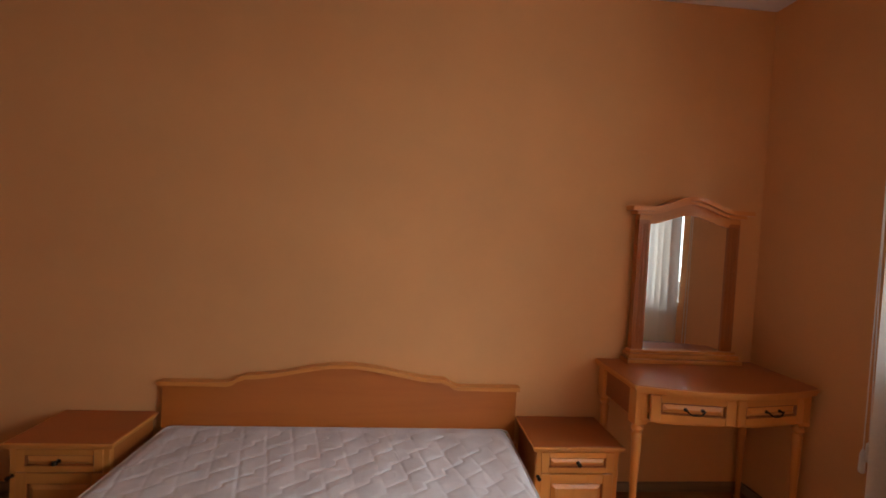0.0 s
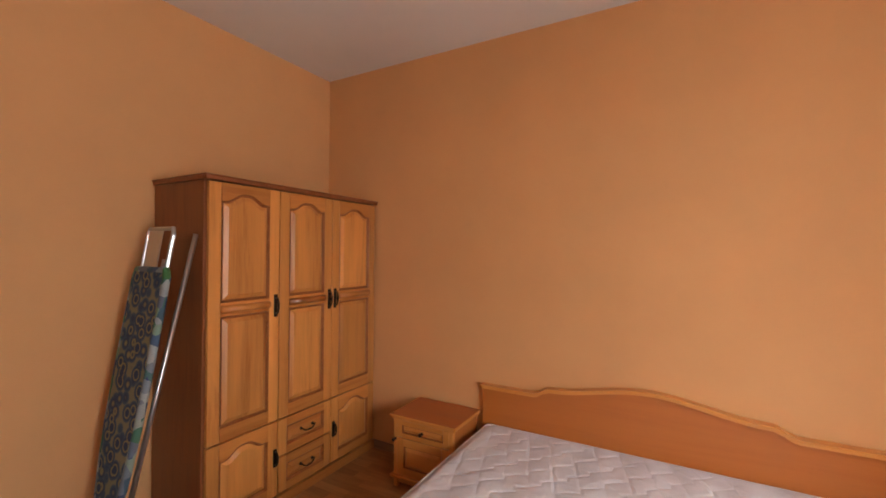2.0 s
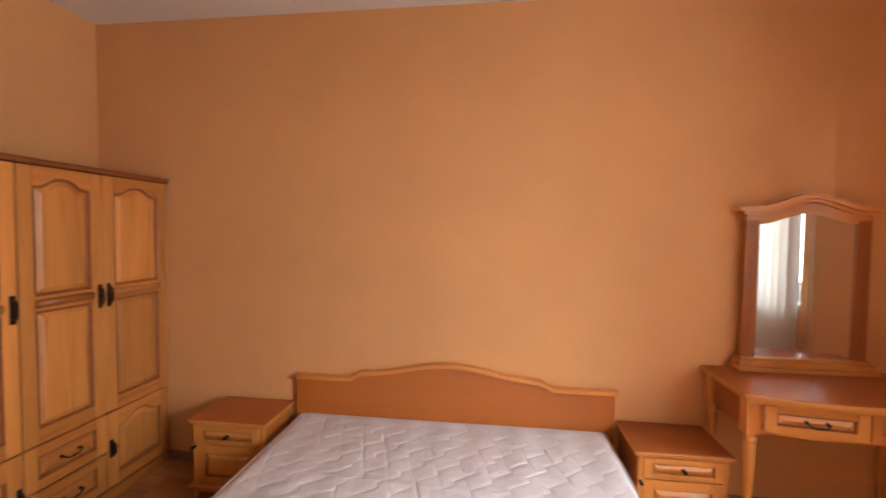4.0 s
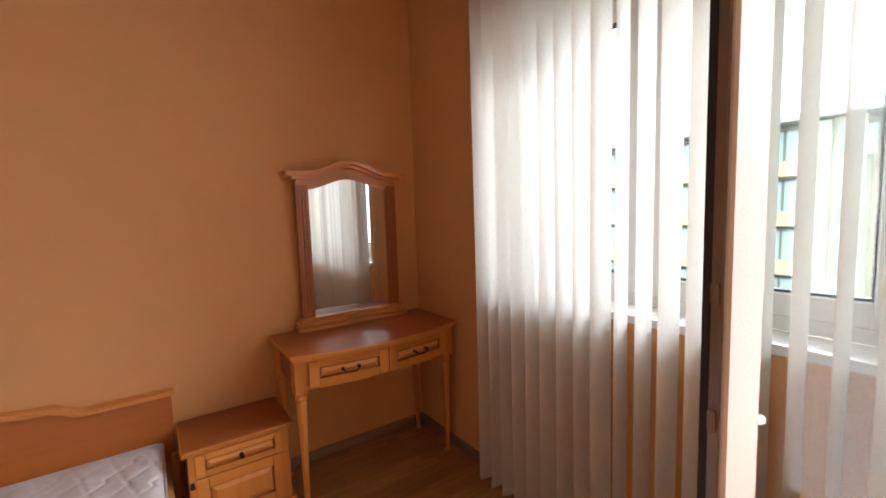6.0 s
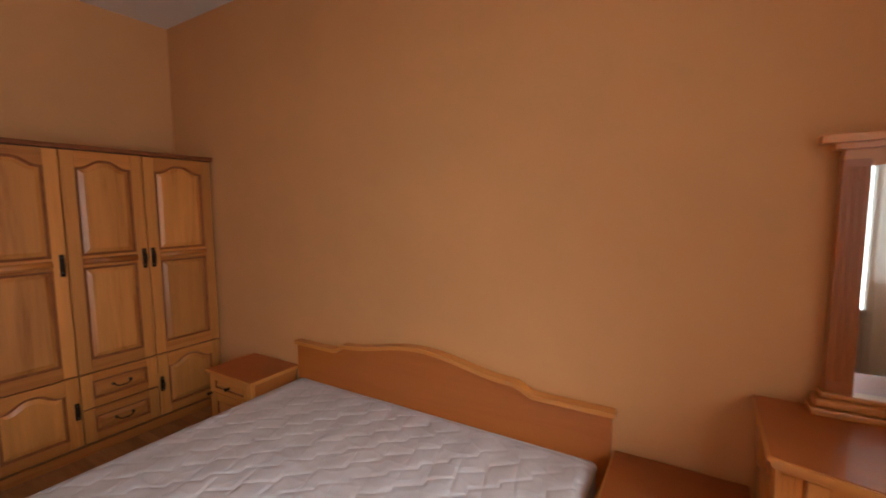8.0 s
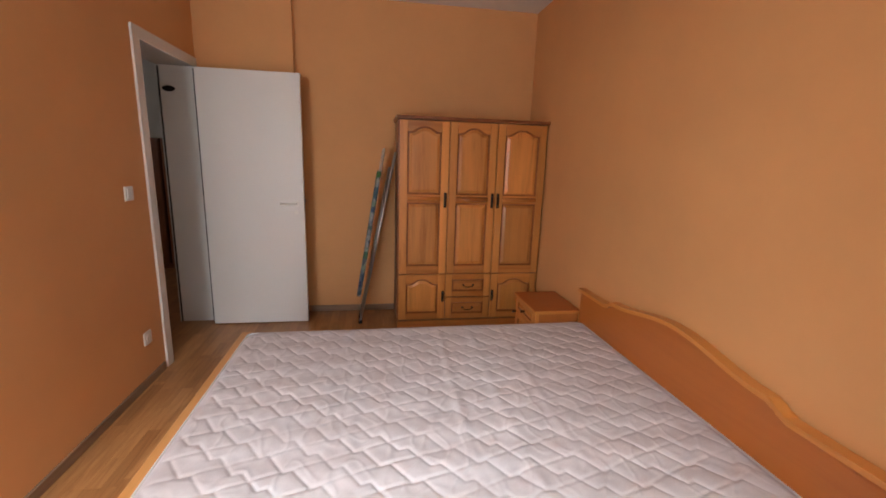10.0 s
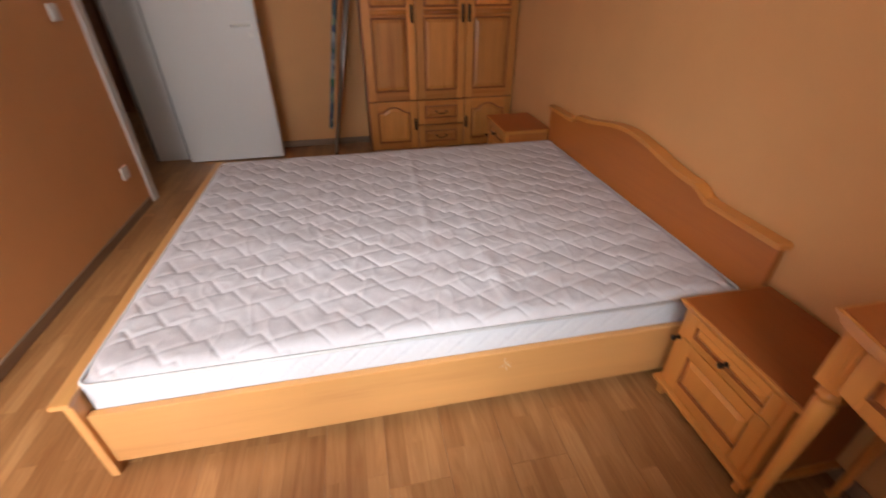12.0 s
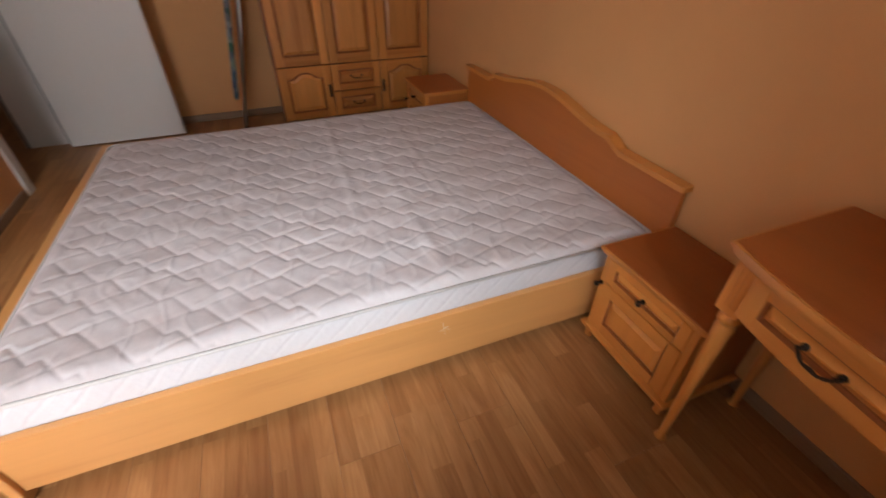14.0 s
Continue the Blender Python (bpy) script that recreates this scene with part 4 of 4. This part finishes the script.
for i in range(20):
    yv = -0.730 - 0.0795 * i
    vane(yv, -12 + 5 * math.sin(i * 2.1) + (14 if i in (9,) else 0), i)
bm = bmesh.new()
tube(bm, [(XR - 0.028, -0.63, 0.56), (XR - 0.028, -0.63, H - 0.05)], 0.0022, 6)
tube(bm, [(XR - 0.034, -0.655, 0.60), (XR - 0.034, -0.640, 1.4), (XR - 0.034, -0.636, H - 0.05)], 0.0022, 6)
tube(bm, [(XR - 0.028, -0.63, 0.47), (XR - 0.028, -0.63, 0.48), (XR - 0.028, -0.63, 0.55), (XR - 0.028, -0.63, 0.57)], [0.008, 0.012, 0.010, 0.004], 10)
tube(bm, [(XR - 0.034, -0.655, 0.53), (XR - 0.034, -0.655, 0.54), (XR - 0.034, -0.655, 0.60), (XR - 0.034, -0.655, 0.61)], [0.008, 0.012, 0.010, 0.004], 10)
tagged(mesh_ob("blind_cord", bm, M_PLAST, None, "white control cords with two small weights hanging beside the window"), category="cord")

# ---------- outside ----------
setting("ground", joined([((5.4, -160, -11.2), (200, 160, -11.0))]), M_GROUND, "ground far below the window")
par = setting("balcony_parapet", joined([((5.60, -3.6, -0.3), (5.75, -2.2, 0.95)), ((XR + T, -3.6, -0.3), (5.60, -2.2, -0.05)), ((XR + T, -2.2, -0.3), (5.75, -2.1, 0.95))]), M_WALL, "orange rendered balcony parapet")

M_TAN = plaster("facade_tan", (0.56, 0.49, 0.40), 0.12)
M_TEAL = mat("facade_glass_pale", (0.42, 0.52, 0.51), 0.15)
GB, FH, NS = -11.5, 2.85, 6
bld = thing("apartment_building", "pale apartment block with yellow balcony bands and glazed loggias", "building", 33.4, 0, GB)
TOPZ = NS * FH


def wall_box(name, y0, y1, x0, x1, z0, z1, material, parent=None, label=""):
    return part(name, bx((x0, y0, z0), (x1, y1, z1), 0.02, 1), material, parent or bld, label)


wall_box("wall", 5.6, 44.0, 1.3, 12.0, 0, TOPZ, M_FACADE)
wall_box("wall", 3.3, 4.62, 0.35, 12.0, 0, TOPZ, M_FACADE)
wall_box("wall", -4.0, 3.3, 1.9, 12.0, 0, TOPZ, M_TAN, None, "recessed tan wall")
wall_box("wall", -30.0, -4.0, 0.4, 12.0, 0, TOPZ, M_FACADE)
wall_box("pilaster", 4.62, 5.6, 0.0, 1.4, 0, TOPZ - 0.1, M_FACADE, None, "plain pale pier")
wall_box("roof", -30.5, 44.5, -0.7, 12.5, TOPZ, TOPZ + 0.22, M_ROOF, None, "flat grey roof edge")
wall_box("roof_parapet", -30.0, 44.0, 0.6, 12.0, TOPZ + 0.22, TOPZ + 0.62, M_FACADE)


def rails(w, y0, y1, x, zs):
    bm = bmesh.new()
    for z in zs:
        box(bm, (x - 0.03, y0, z), (x + 0.01, y1, z + 0.05))
    part("rail", bm, M_FRAMEDK, w)


for f in range(1, NS):
    z = f * FH
    for c in range(9):
        ya = 5.6 + c * 4.25
        yb2 = ya + 4.20
        wall_box("balcony", ya, yb2, -0.15, 1.3, z - 0.15, z + 0.72, M_YELLOW, None, "yellow balcony front")
        w = wall_box("window", ya + 0.12, yb2 - 0.12, 0.30, 0.36, z + 0.72, z + FH - 0.35, M_TEAL)
        bm = bmesh.new()
        for q_ in range(5):
            yy = ya + 0.10 + q_ * 0.98
            box(bm, (0.22, yy, z + 0.72), (0.30, yy + (0.10 if q_ % 2 else 0.06), z + FH - 0.35))
        box(bm, (0.22, ya + 0.1, z + FH - 0.43), (0.30, yb2 - 0.1, z + FH - 0.35))
        part("frame", bm, M_FRAMEDK, w)
        wall_box("window", ya + (0.5 if c % 2 else 2.4), ya + (1.5 if c % 2 else 3.5), 0.24, 0.298, z + 0.78, z + FH - 0.45, M_WINDARK)
        wall_box("divider", yb2, yb2 + 0.05, 0.0, 1.3, z - 0.15, z + FH - 0.15, M_FACADE)
    top = f == NS - 1
    w = wall_box("window", 3.45 if not top else 2.9, 4.35, 0.28, 0.36, z + (0.0 if not top else 0.75), z + FH - 0.55, M_TEAL)
    bm = bmesh.new()
    for yy in (3.42, 4.33):
        box(bm, (0.22, yy, z), (0.30, yy + 0.07, z + FH - 0.5))
    part("frame", bm, M_PVC, w)
    rails(w, 3.42, 4.40, 0.18, (z + 0.15, z + 0.45, z + 0.75))
    for c in range(5):
        ya = -5.0 - c * 4.6
        wall_box("balcony", ya - 2.6, ya, -0.9, 0.4, z - 0.15, z + 0.75, M_YELLOW, None, "yellow balcony front")
        wall_box("window", ya - 2.4, ya - 0.2, 0.33, 0.41, z + 0.75, z + FH - 0.4, M_WINDARK)
    ws = wall_box("window", 0.2, 1.1, 1.84, 1.92, z + 0.9, z + 2.2, M_TEAL)
    rails(ws, -0.4, 1.9, 1.75, (z + 0.3, z + 1.4))
    wall_box("ledge", 1.3, 3.2, 1.60, 1.92, z - 0.15, z + 0.05, M_FACADE)
for k in range(2):
    ac = thing("air_conditioner", "white outdoor air conditioner unit on the facade opposite", "air conditioner", 33.4 + 1.9, 2.3, GB + 15.05 + k * 0.72, 0, "air conditioners on the facade")
    part("case", bx((-0.36, -0.42, 0), (0, 0.42, 0.62), 0.02), M_PVC, ac)
    bm = bmesh.new()
    prism(bm, [(-0.1 + 0.22 * math.cos(a * math.pi / 12), 0.31 + 0.22 * math.sin(a * math.pi / 12)) for a in range(24)], "x", -0.375, -0.355)
    part("fan_grille", bm, M_FRAMEDK, ac)

# ---------- floor boards ----------
rnd = random.Random(5)
BW, BL = 0.192, 1.20
meshes = {}


def board_mesh(length, width):
    key = (round(length, 3), round(width, 3))
    if key not in meshes:
        bm = bx((0, 0, -0.008), (length - 0.0007, width - 0.0007, 0.0))
        me = bpy.data.meshes.new("floor_board")
        bm.to_mesh(me)
        bm.free()
        me.materials.append(M_FLOOR)
        meshes[key] = me
    return meshes[key]


floor = setting("floor", bx((0.0, -3.3, -0.0082), (XR, 0.0, -0.0078)), M_FLOOR_D, "brown wood laminate boards laid along the wall")
yb = 0.0
r = 0
while yb > -3.3:
    wd = min(BW, yb + 3.3)
    xx = -rnd.choice([0.0, 0.3, 0.6, 0.9])
    while xx < XR:
        a, b = max(0, xx), min(XR, xx + BL)
        if b - a > 0.02 and wd > 0.02:
            ob = new("floor_board", board_mesh(b - a, wd))
            ob.location = (a, yb - wd, 0)
            ob.parent = floor
        xx += BL
    yb -= BW
    r += 1
bm = bx((-2.0, -5.2, -0.008), (2.4, -3.3, 0.0))
box(bm, (-2.0, -3.3, -0.008), (0.0, -3.0, 0.0))
setting("hall_floor", bm, M_FLOOR, "brown laminate hall floor")
